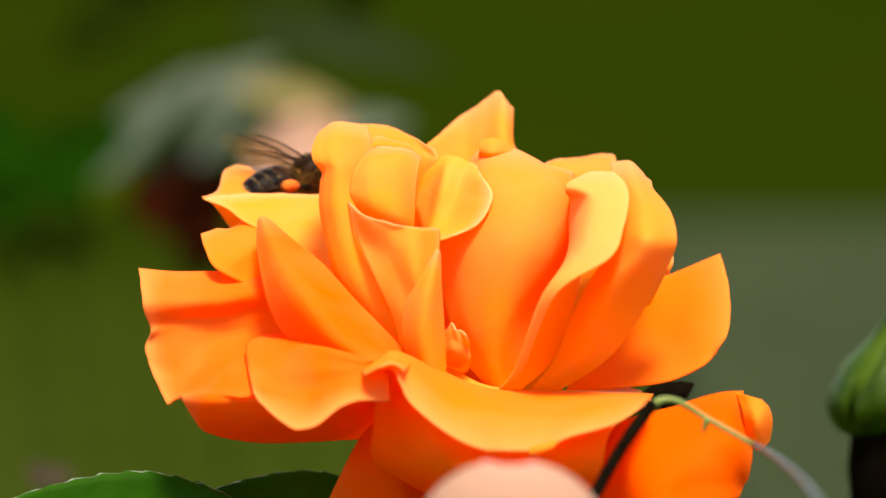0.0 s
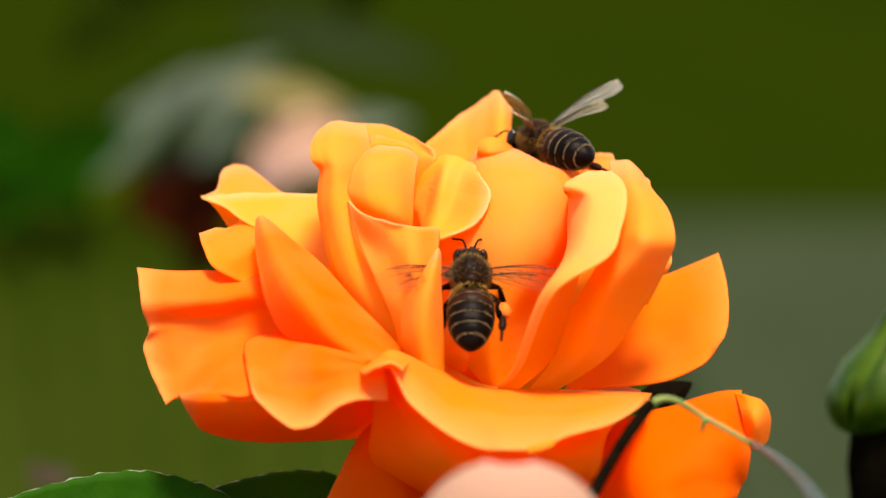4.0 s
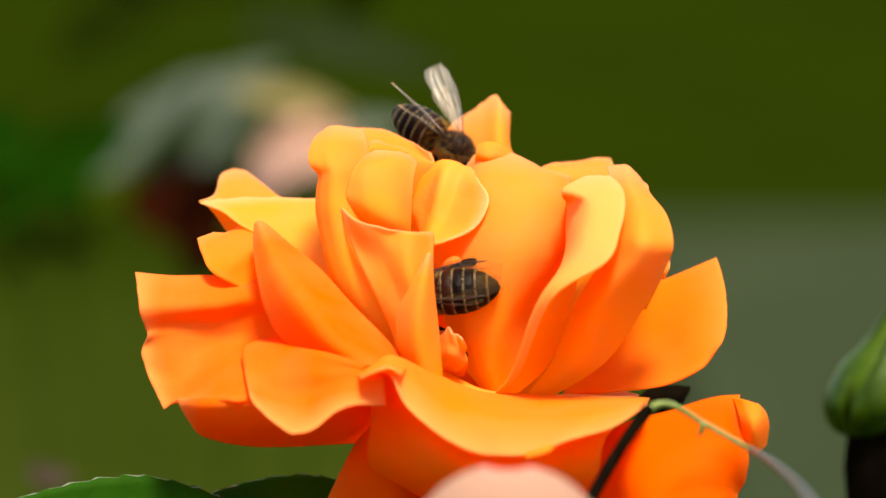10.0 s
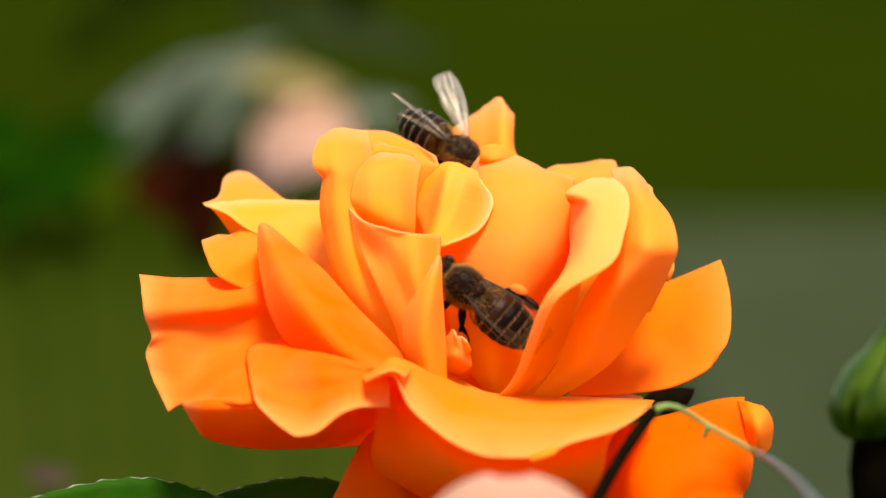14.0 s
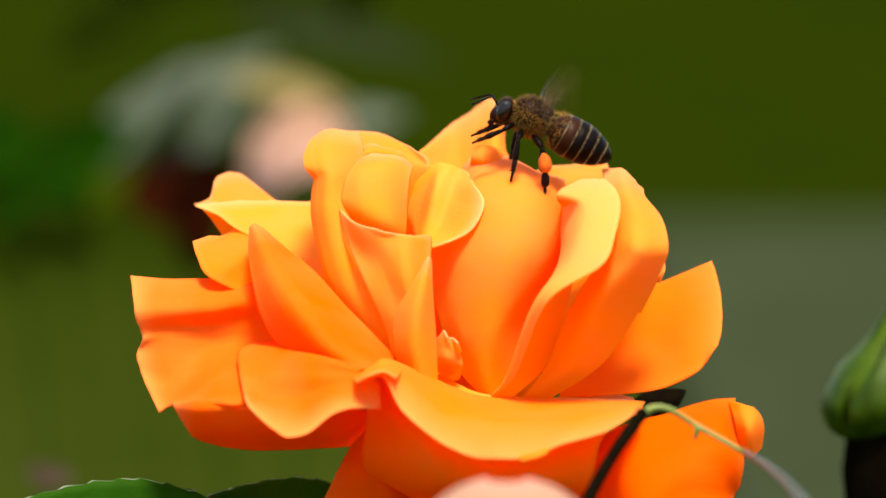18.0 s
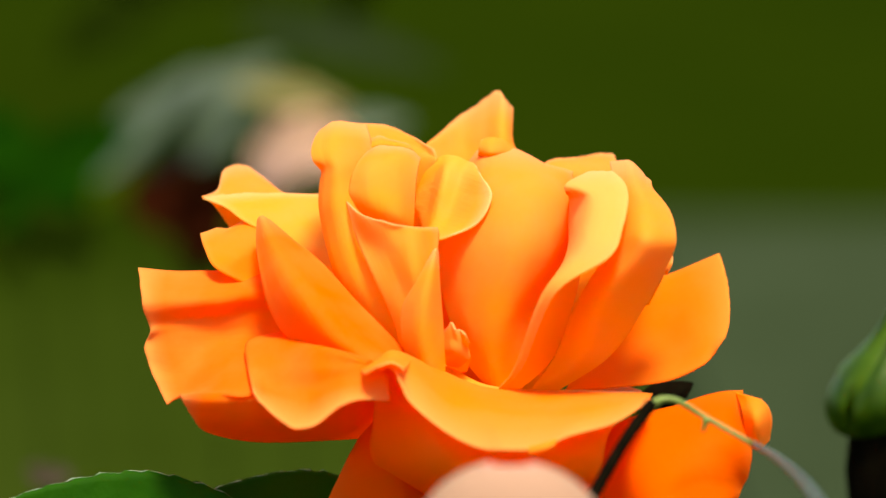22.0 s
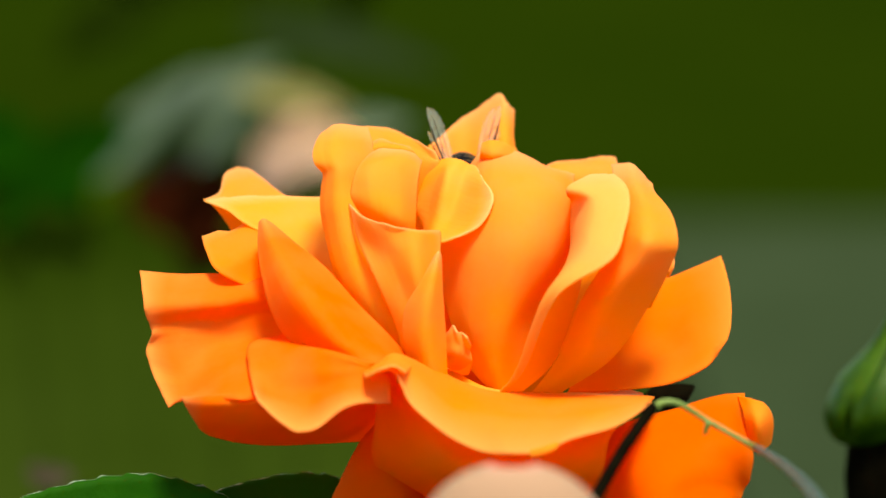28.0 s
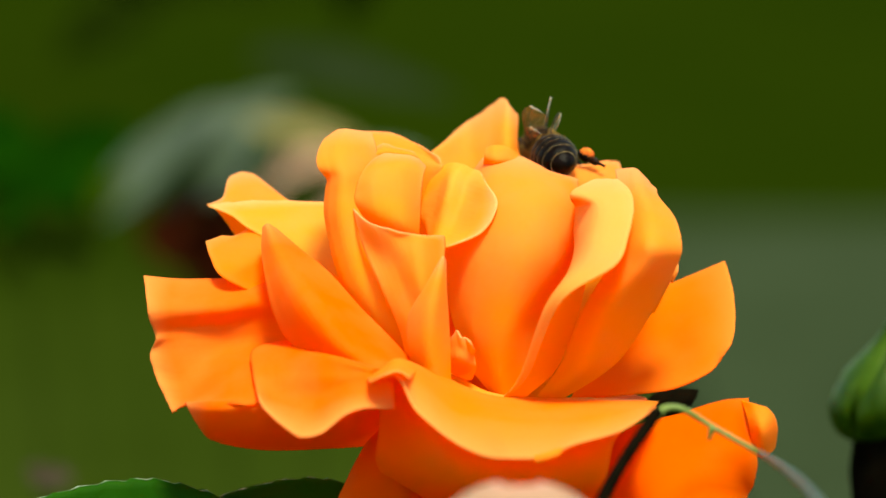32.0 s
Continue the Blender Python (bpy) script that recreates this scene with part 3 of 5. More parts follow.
    petal([[(4.8, -7, 2.8), (7.8, -7, 3)],
           [(7.7, -9, 7.2), (10.3, -11, 7.5), (13.4, -10, 7.4)],
           [(9.7, -11, 12.8), (12.7, -15, 14), (17.1, -13, 13.6)],
           [(12.4, -12, 17.7), (15.8, -17, 18.7), (19.2, -14, 17.9)],
           [(13.6, -11, 20.3), (16.4, -16.5, 21.1), (19.8, -14, 20.2)],
           [(14, -8, 22.3), (16.6, -11, 23), (19.3, -9.5, 22.4)],
           [(13.9, -3, 24.1), (16, -5, 24.7), (17.9, -4, 23.8)],
           [(13.7, 4, 25.8), (15.6, 3, 26), (17, 2, 25.3), (17.9, 1, 24)]], INNER_PETAL, INNER_PETAL, ruffle=0.25)
    petal([[(3.7, -6, 2.8), (2.5, -9, 3.3), (1.7, -10.5, 3.7), (1.9, -11, 3.8)],
           [(7.4, -6, 6.4), (5.1, -10, 6.7), (3.5, -13.5, 6.8), (4.3, -14, 6.9)],
           [(9.9, -4, 12.9), (8, -9, 13.7), (6.1, -17.5, 14.8), (7.4, -20, 15.3)],
           [(10.6, -1, 16.7), (9.1, -5.5, 17.9), (9.5, -17, 19), (12.8, -20.5, 19.1)],
           [(11, 2, 19.3), (9.2, -2, 20.1), (10.6, -13.5, 21.7), (14.3, -16.5, 21.7)],
           [(11, 4, 21.3), (9.4, -0, 22.2), (10.9, -10, 23.8), (15, -12, 23.9)],
           [(11.4, 5, 23.1), (9.1, -6, 23.9), (9.2, -7, 24.8), (14.7, -8.5, 25.2)],
           [(12.6, 6, 24.4), (10.8, -1, 24.9), (11.7, -2, 25.5), (13.7, -3, 25.7)]], MID_PETAL, CREAM_PETAL, ruffle=0.15)
    petal([[(-4.6, 3, 0.6), (2.9, 3, 0.6)],
           [(-5.2, 2, 7.2), (-1.3, 1, 7.3), (2.9, 2, 7.2)],
           [(-5.2, 6, 12.6), (-1.3, 5, 12.8), (3, 6, 12.6)]], DEEP_PETAL, DEEP_PETAL, ruffle=0.1)
    petal([[(-3.8, -7.2, 5.9), (-2.3, -8.3, 5.8)],
           [(-4, -9.6, 7.4), (-3, -10.6, 7.7), (-2.1, -10.4, 7.3), (-1.3, -9.8, 6.9)],
           [(-4.1, -9.2, 8.9), (-3.1, -10.4, 9.2), (-2.2, -10.8, 8.9), (-1.4, -9.6, 8)],
           [(-4, -8.6, 9.6), (-3.5, -9.6, 10.2), (-3.1, -9.8, 10.8), (-2.7, -11, 10.3), (-2.2, -10.8, 10.2), (-1.7, -11.4, 9.7), (-1.3, -10.2, 8.7)]], INNER_PETAL, INNER_PETAL, ruffle=0.5)
    petal([[(-3, -5.4, 4.6), (-1.5, -5.4, 4.9)],
           [(-3.7, -7.2, 6.1), (-2.7, -9.1, 6.9), (-1.2, -7.2, 6.3)],
           [(-3.5, -8.1, 6.6), (-2.4, -10, 7.4), (-1.2, -8.1, 7)]], MID_PETAL, MID_PETAL)
    petal([[(-3, 6.2, 0.7), (1.9, 6.2, 0.7)],
           [(-17.9, 19.5, 9.2), (-9.3, 29.5, 9), (-1.7, 27.7, 10.5)],
           [(-20.6, 24.3, 14.8), (-14.5, 32.5, 15.6), (-8.1, 32.9, 18.8), (-2.9, 29, 19.3)]], MID_PETAL, MID_PETAL)
    petal([[(0.7, 6.2, 0.7), (5.5, 6.2, 0.7)],
           [(-0.4, 27.6, 9.2), (7.3, 31.7, 9.9), (14.6, 21.8, 11.4)],
           [(-1, 31, 19.1), (6.7, 35, 19.2), (13, 31, 19.1), (17.1, 22.3, 15.1)]], MID_PETAL, MID_PETAL)
    return outer_flap, narrow_flap


OUTER_FLAP, NARROW_FLAP = rose_petals()


def mm(*q):
    return Vector(q) * 0.001


def leaf(name, base, tip, face, width, parent, material, teeth=11, curl=0.2, fold=0.25, margin=True):
    """A toothed leaf blade from base to tip whose upper side looks along face; with midrib, side veins and a pale
    margin that imitates glints.
    """
    base, tip = Vector(base), Vector(tip)
    length = (tip - base).length
    ax = (tip - base).normalized()
    up = (Vector(face) - ax * Vector(face).dot(ax)).normalized()
    side = up.cross(ax)

    def at(v, s):
        half = width * (math.sin(math.pi * v ** 0.75) ** 0.8 if 0 < v < 1 else 0.0)
        tooth = 1 + 0.07 * ((v * teeth) % 1.0) * (abs(s) > 0.85) if 0.05 < v < 0.95 else 1
        return (base + ax * (v * length) + side * (s * half * tooth)
                + up * (fold * half * s * s - curl * length * v * v + 0.02 * width * math.sin(v * 17) * abs(s)))

    nu, nv = 67, 15
    grid = [[at(i / (nu - 1), j / (nv - 1) * 2 - 1) for j in range(nv)] for i in range(nu)]
    ob = sheet_object(name, grid, 0.0003, material, parent)
    if not margin:
        return ob
    bm = bmesh.new()
    tube(bm, [at(k / 8, 0) for k in range(9)], [0.0005 * (1 - 0.08 * k) for k in range(9)], 8, 3)
    part("midrib", bm, RIB, ob)
    for s in (-1, 1):
        for k in range(1, 8):
            v = k / 9
            part("vein", tube_mesh([at(v, 0), at(v + 0.06, 0.5 * s), at(min(v + 0.10, 0.97), 0.93 * s)], [0.00016, 0.00012, 0.00007], 5, 3), RIB, ob)
    if margin:
        # thin pale tubes that swell here and there, as highlights on the teeth
        bm = bmesh.new()
        for s in (-1, 1):
            tube(bm, [at(k / 44, s) for k in range(1, 44)], [0.00002 + 0.00011 * max(0.0, math.sin(k * 1.7) * math.sin(k * 0.37 + 1)) for k in range(1, 44)], 5, 1)
        part("margin", bm, MARGIN_GLINT, ob)
    return ob


def rose_green():
    part("stem", tube_mesh([mm(*(0.6, 0.8, -8.7)), mm(*(1.9, 4.7, -24.4)), mm(*(3.5, 19.9, -73.8)), (0.03, 0.10, -0.93)],
                           [0.0035, 0.0028, 0.0032, 0.005]), STEM, rose, "green rose stem")
    hip = part("hip", lathe([(-0.010, 0.003), (-0.006, 0.006), (0.0, 0.0068), (0.004, 0.005)], 16), SEPAL, rose)
    hip.matrix_local = Matrix.Translation(mm(*(0.6, 1.0, -7.5))) @ pose(0, 0, 0, 0, -90, 0)
    for k in range(5):
        a = math.tau * k / 5 + 0.5
        c = mm(*(0.6, 0.9, -8.1))
        out = Vector((math.cos(a), math.sin(a), -0.55))
        grid = [[c + out * (0.020 * u) + Vector((-math.sin(a), math.cos(a), 0)) * (s * 0.0045 * (1 - u) ** 0.7 * (1 - u * 0.2))
                 + Vector((0, 0, -0.006 * u * u)) for s in (-1, -0.5, 0, 0.5, 1)] for u in (i / 12 for i in range(13))]
        sheet_object("sepal", grid, 0.0004, SEPAL, rose)
    leaf("leaf", mm(*(-22.5, -7.9, -13.0)), mm(*(-53.0, -15.4, -8.9)), (0.1, -0.75, 0.65), 0.0062, rose, LEAF, 12, 0.02, 0.3)
    leaf("leaf", mm(*(-9.1, 6.2, -13.3)), mm(*(-31.0, 0.6, -10.1)), (0.0, -0.75, 0.65), 0.0042, rose, LEAF, 8, 0.02, 0.3)
    # the cut end of a cane and the green runner that hang before the lower petals
    part("cane", tube_mesh([mm(*(16.2, -37.4, 7.1)), mm(*(13.5, -41.8, 4.3)), mm(*(11.1, -46.3, 1.3)), mm(*(8.6, -50.8, -2.3))],
                           [0.0006, 0.00058, 0.0006, 0.00065]), DARK_STEM_AND_SHADE, rose, "thin dark brown cane")
    part("runner", tube_mesh([mm(*(15.9, -37.4, 6.6)), mm(*(17.2, -37.3, 7.5)), mm(*(18.9, -37.3, 7.3)), mm(*(21.6, -37.6, 5.7)), mm(*(26.1, -39.9, 3.5))],
                             [0.0006, 0.00036, 0.0003, 0.00026, 0.00026]), STEM, rose, "thin green runner")
    part("runner", tube_mesh([mm(*(26.1, -39.9, 3.5)), mm(*(26.9, -54.8, 5.2)), mm(*(27.8, -74.8, 6.8)), mm(*(28.5, -94.9, 7.4))],
                             [0.0003, 0.0003, 0.00034, 0.00036]), GREY_STEM, rose, "grey-green runner")
    part("thorn", tube_mesh([mm(*(21.6, -37.6, 5.7)), mm(*(21.2, -37.8, 4.4))], [0.0004, 0.00015]), STEM, rose)
    # a leaf under the side petal, its shade painted in as near-black
    leaf("leaf", mm(*(17.4, 11.8, -2.4)), mm(*(23.5, 16.1, -0.1)), (0, -0.6, 0.8), 0.0020, rose, DARK_STEM_AND_SHADE, 4, 0.0, 0.2, False)


rose_green()


# ---- the bud beside the rose ----
def rose_bud():
    ob = thing("rose_bud", (0.052, 0.4952, 0.9128), "closed green rose bud on a dark stalk", "bud")
    body = [(-0.0050, 0.0028), (-0.0036, 0.0046), (-0.0010, 0.0059), (0.0020, 0.0054), (0.0048, 0.0037), (0.0075, 0.0023), (0.0105, 0.0013), (0.0150, 0.0005)]
    b = part("bud_body", lathe(body, 24), BUD, ob)
    b.matrix_local = pose(0, 0, 0, 0, -76, 0)
    for k in range(5):
        a = math.tau * k / 5 + 0.9
        grid = []
        for i in range(15):
            u = i / 14
            rad = spline([Vector((q, 0, 0)) for _, q in body], 0.03 + 0.93 * u).x + 0.0003
            z = spline([Vector((q, 0, 0)) for q, _ in body], 0.03 + 0.93 * u).x
            half = 0.60 * (1 - u) ** 0.7 + 0.06
            grid.append([Vector((rad * math.cos(a + s * half) + 0.25 * z, rad * math.sin(a + s * half), z)) for s in (-1, -0.5, 0, 0.5, 1)])
        sheet_object("sepal", grid, 0.0003, BUD, ob)
    # the hip's near-black flared top also stands for shade on the bud's underside
    h = part("hip", lathe([(-0.020, 0.0030), (-0.012, 0.0044), (-0.006, 0.0050), (-0.002, 0.0046), (0.0005, 0.0049), (0.0028, 0.0060), (0.0042, 0.0058)], 20), DARK_STEM_AND_SHADE, ob, "nearly black hip")
    h.matrix_local = pose(0.001, 0, -0.0030, 0, -90, 0)
    part("stalk", tube_mesh([(0.001, 0, -0.022), (0.004, 0.004, -0.08), (0.01, 0.02, -0.4), (0.02, 0.05, -0.93)], [0.003, 0.003, 0.003, 0.005]), DARK_STEM_AND_SHADE, ob)
    return ob


bud = rose_bud()


def fore_rose():
    """The pale rose that blurs in front of the lower edge."""
    ob = thing("pale_rose", (0.006, 0.3653, 0.9225), "pale peach-pink rose bloom before the orange rose", "rose")
    for k, (rx, ry, h, d) in enumerate(((8.5, 6.0, 7.2, 0), (7.6, 5.0, 6.6, 1), (6.5, 4.5, 5.6, -1))):
        rows = []
        for v in range(5):
            u = v / 4
            r = math.cos(u * 1.35)
            rows.append([(rx * r * math.cos(a), -ry * r * math.sin(a) + d, h * math.sin(u * 1.35) * 1.02) for a in (math.pi * j / 6 for j in range(-1 + k, 8 - k))])
        petal(rows, PINK_PETAL, PINK_PETAL, parent=ob, ruffle=0.05)
    for k in range(6):
        a = math.tau * k / 6
        rows = [[(3 * math.cos(a + s), 3 * math.sin(a + s), -6) for s in (-0.5, 0, 0.5)],
                [(8 * math.cos(a + s), 6 * math.sin(a + s), -3) for s in (-0.6, 0, 0.6)],
                [(9.5 * math.cos(a + s), 7 * math.sin(a + s), 1 - abs(s)) for s in (-0.55, 0, 0.55)]]
        petal(rows, PINK_PETAL, PINK_PETAL, parent=ob, ruffle=0.3)
    part("stem", tube_mesh([(0, 0, -0.004), (0.002, 0.005, -0.2), (0.01, 0.02, -0.9)], [0.002, 0.0025, 0.004]), STEM, ob)
    return ob


fore = fore_rose()


# ---- the blurred plants behind ----
def back_rose():
    at = Vector((-0.0368, 1.13, 0.8608))
    ob = thing("faded_rose", at, "faded pale pink rose among grey-green leaves", "rose")
    for k in range(9):
        a = math.tau * k / 9 * 2
        r = 7 + k * 0.7
        rows = [[(7 * math.cos(a + s), 6 * math.sin(a + s), -16) for s in (-0.6, 0, 0.6)],
                [(r * math.cos(a + s), r * 0.8 * math.sin(a + s), -2) for s in (-0.7, 0, 0.7)],
                [(r * 0.9 * math.cos(a + s), r * 0.75 * math.sin(a + s), 15 - k - 2 * abs(s)) for s in (-0.7, 0, 0.7)]]
        petal(rows, FADED_PETAL, FADED_PETAL, parent=ob, ruffle=0.6)
    part("stem", tube_mesh([(0, 0, -0.013), (-0.01, 0.02, -0.3), (-0.02, 0.06, -0.89)], [0.0006, 0.0004, 0.0003]), TWIG, ob)
    ob.scale = (1.3, 1.3, 1.3)
    return ob


faded = back_rose()


def spray(name, label, at, leaves, material, size, spread, seed):
    """A twig with a loose clump of leaves, each a part."""
    rnd = random.Random(seed)
    ob = thing(name, at, label, "leaves", "leaf sprays behind the rose")
    foot = Vector((0.0, 0.05, -at[2] + 0.02))
    part("twig", tube_mesh([foot, foot * 0.4 + Vector((0.02, 0, 0)), (0, 0, 0)], [0.0004, 0.0003, 0.0003]), TWIG, ob)
    for k in range(leaves):
        c = Vector([rnd.gauss(0, s) for s in spread])
        way = Vector((rnd.uniform(-1, 1), rnd.uniform(-0.5, 0.5), rnd.uniform(-0.5, 0.5))).normalized()
        leaf("leaf", c - way * size, c + way * size, (rnd.uniform(-0.4, 0.4), rnd.uniform(-1, -0.3), rnd.uniform(0.3, 1)),
             size * 0.55, ob, material, 9, 0.08, 0.3, False)
    return ob


def set_leaves(name, label, at, blades):
    """A twig that carries broad leaves, each given by its base, tip and half width in metres."""
    ob = thing(name, at, label, "leaves", "leaf sprays behind the rose")
    foot = Vector((0.0, 0.05, -at[2] + 0.02))
    part("twig", tube_mesh([foot, foot * 0.4 + Vector((0.02, 0, 0)), (0, 0, 0)], [0.0004, 0.0003, 0.0003]), TWIG, ob)
    for base, tip, half, material in blades:
        leaf("leaf", Vector(base) - Vector(at), Vector(tip) - Vector(at), (-0.15, -0.6, 0.8), half, ob, material, 9, 0.04, 0.3, False)
    return ob


sprays = [
    set_leaves("leaf_spray", "grey-green glossy rose leaves behind the bloom", (-0.0675, 1.1403, 0.8679), (
        ((-0.0975, 1.1387, 0.8570), (-0.0650, 1.1481, 0.8905), 0.0075, GREY_LEAF),
        ((-0.080, 1.1454, 0.872), (-0.0440, 1.1529, 0.8925), 0.0070, GREY_LEAF),
        ((-0.0675, 1.1396, 0.8633), (-0.0482, 1.1406, 0.8848), 0.0055, GREY_LEAF),
        ((-0.083, 1.1507, 0.8557), (-0.0535, 1.1526, 0.8696), 0.0090, DULL_LEAF),
        ((-0.0560, 1.1327, 0.8846), (-0.0243, 1.1227, 0.8806), 0.0050, CREAM_LEAF))),
    set_leaves("leaf_spray", "grey rose leaves behind the bloom", (-0.0178, 1.1611, 0.8725), (
        ((-0.0288, 1.1607, 0.8694), (-0.0085, 1.1611, 0.8725), 0.0050, GREY_LEAF),
        # broad far leaf added only to give the hazy smear
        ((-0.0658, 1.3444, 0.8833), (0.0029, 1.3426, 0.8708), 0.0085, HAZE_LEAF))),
    spray("leaf_spray", "withered dark brown rose leaves", (-0.0645, 1.1375, 0.8481), 5, BROWN_LEAF, 0.016, (0.008, 0.006, 0.006), 7),
    spray("leaf_spray", "bright green rose leaves", (-0.1079, 1.0603, 0.8735), 7, BRIGHT_LEAF, 0.016, (0.010, 0.01, 0.005), 9),
    # two sprays whose dark colour stands for the gloom at the upper left
    spray("leaf_spray", "rose leaves in shade-darkened green", (-0.095, 1.058, 0.8572), 5, SHADE_LEAF, 0.016, (0.018, 0.02, 0.006), 11),
    spray("leaf_spray", "rose leaves in shade-darkened green", (-0.1055, 1.3458, 0.8931), 12, SHADE_LEAF, 0.022, (0.06, 0.03, 0.016), 13),
    spray("leaf_spray", "olive green rose leaves", (-0.108, 1.075, 0.8565), 7, OLIVE_LEAF, 0.014, (0.010, 0.01, 0.004), 17),
    spray("leaf_spray", "small withered bloom low behind the rose", (-0.0649, 0.6854, 0.8646), 3, WITHERED, 0.0035, (0.002, 0.003, 0.001), 15),
]


# ---- bees ----
def ellipsoid(center, radii, seg=20, rings=12):
    bm = bmesh.new()
    bmesh.ops.create_uvsphere(bm, u_segments=seg, v_segments=rings, radius=1,
                              matrix=Matrix.Translation(center) @ Matrix.Diagonal((*radii, 1)))
    return bm


def hair(bm, p, way, length, thick):
    """One tapered hair from p along way."""
    s = way.orthogonal().normalized() * thick
    t = way.cross(s)
    a, b, c, e = (bm.verts.new(q) for q in (p + s, p - s * 0.5 + t * 0.8, p - s * 0.5 - t * 0.8, p + way * length))
    for f in ((a, b, e), (b, c, e), (c, a, e)):
        bm.faces.new(f)


def hairs(center, radii, count, length, rnd, keep=lambda d: True, lean=0.0, thick=0.00004):
    """Short tapered hairs over an ellipsoid, as one mesh; lean lays them backwards."""
    bm = bmesh.new()
    while count > 0:
        d = Vector([rnd.gauss(0, 1) for _ in range(3)]).normalized()
        if not keep(d):
            continue
        count -= 1
        p = Vector(center) + Vector([a * b for a, b in zip(d, radii)])
        way = (d + Vector((-lean, 0, 0)) + Vector([rnd.gauss(0, 0.3) for _ in range(3)])).normalized()
        hair(bm, p, way, length * rnd.uniform(0.6, 1.2), thick)
    return bm


def wing(name, length, width, mirror, parent, film):
    """A thin wing along x with a stiff front edge, a curved hind edge and raised veins."""
    def at(u, s):
        tip = -0.32 * width * u ** 7
        lead = 0.10 * width * math.sin(math.pi * u) + tip
        trail = -1.30 * width * u ** 0.6 * max(0.0, 1 - u ** 6) ** 0.5 * (0.55 + 0.45 * u) + tip
        y = lead + (trail - lead) * s
        return Vector((u * length, -y * mirror, 0.00030 * math.sin(u * 4) * s + 0.00010 * math.sin(s * 13 + u * 5) * u))

    nu, nv = 36, 14
    bm = bmesh.new()
    grid = [[bm.verts.new(at(i / (nu - 1), j / (nv - 1))) for j in range(nv)] for i in range(nu)]
    for a, b in zip(grid, grid[1:]):
        for j in range(nv - 1):
            bm.faces.new((a[j], a[j + 1], b[j + 1], b[j]))
    ob = part(name, bm, film, parent)
    bm = bmesh.new()
    paths = [((0.0, 0.0), (0.3, 0.0), (0.6, 0.0), (0.86, 0.0)), ((0.0, 0.10), (0.4, 0.09), (0.82, 0.04)),
             ((0.03, 0.2), (0.4, 0.32), (0.65, 0.36), (0.88, 0.33)), ((0.05, 0.5), (0.4, 0.62), (0.62, 0.70), (0.78, 0.78)),
             ((0.08, 0.8), (0.3, 0.9), (0.5, 0.97)), ((0.42, 0.09), (0.46, 0.33)), ((0.60, 0.07), (0.62, 0.36)),
             ((0.74, 0.05), (0.72, 0.35)), ((0.40, 0.33), (0.42, 0.62)), ((0.62, 0.36), (0.60, 0.70))]
    for k, path in enumerate(paths):
        r = 0.000055 if k < 2 else 0.00003
        tube(bm, [at(u, s) + Vector((0, 0, 0.00002)) for u, s in path], [r] * (len(path) - 1) + [r * 0.6], 4, 4)
    part("venation", bm, VEIN, ob, "fine brown wing veins")
    return ob


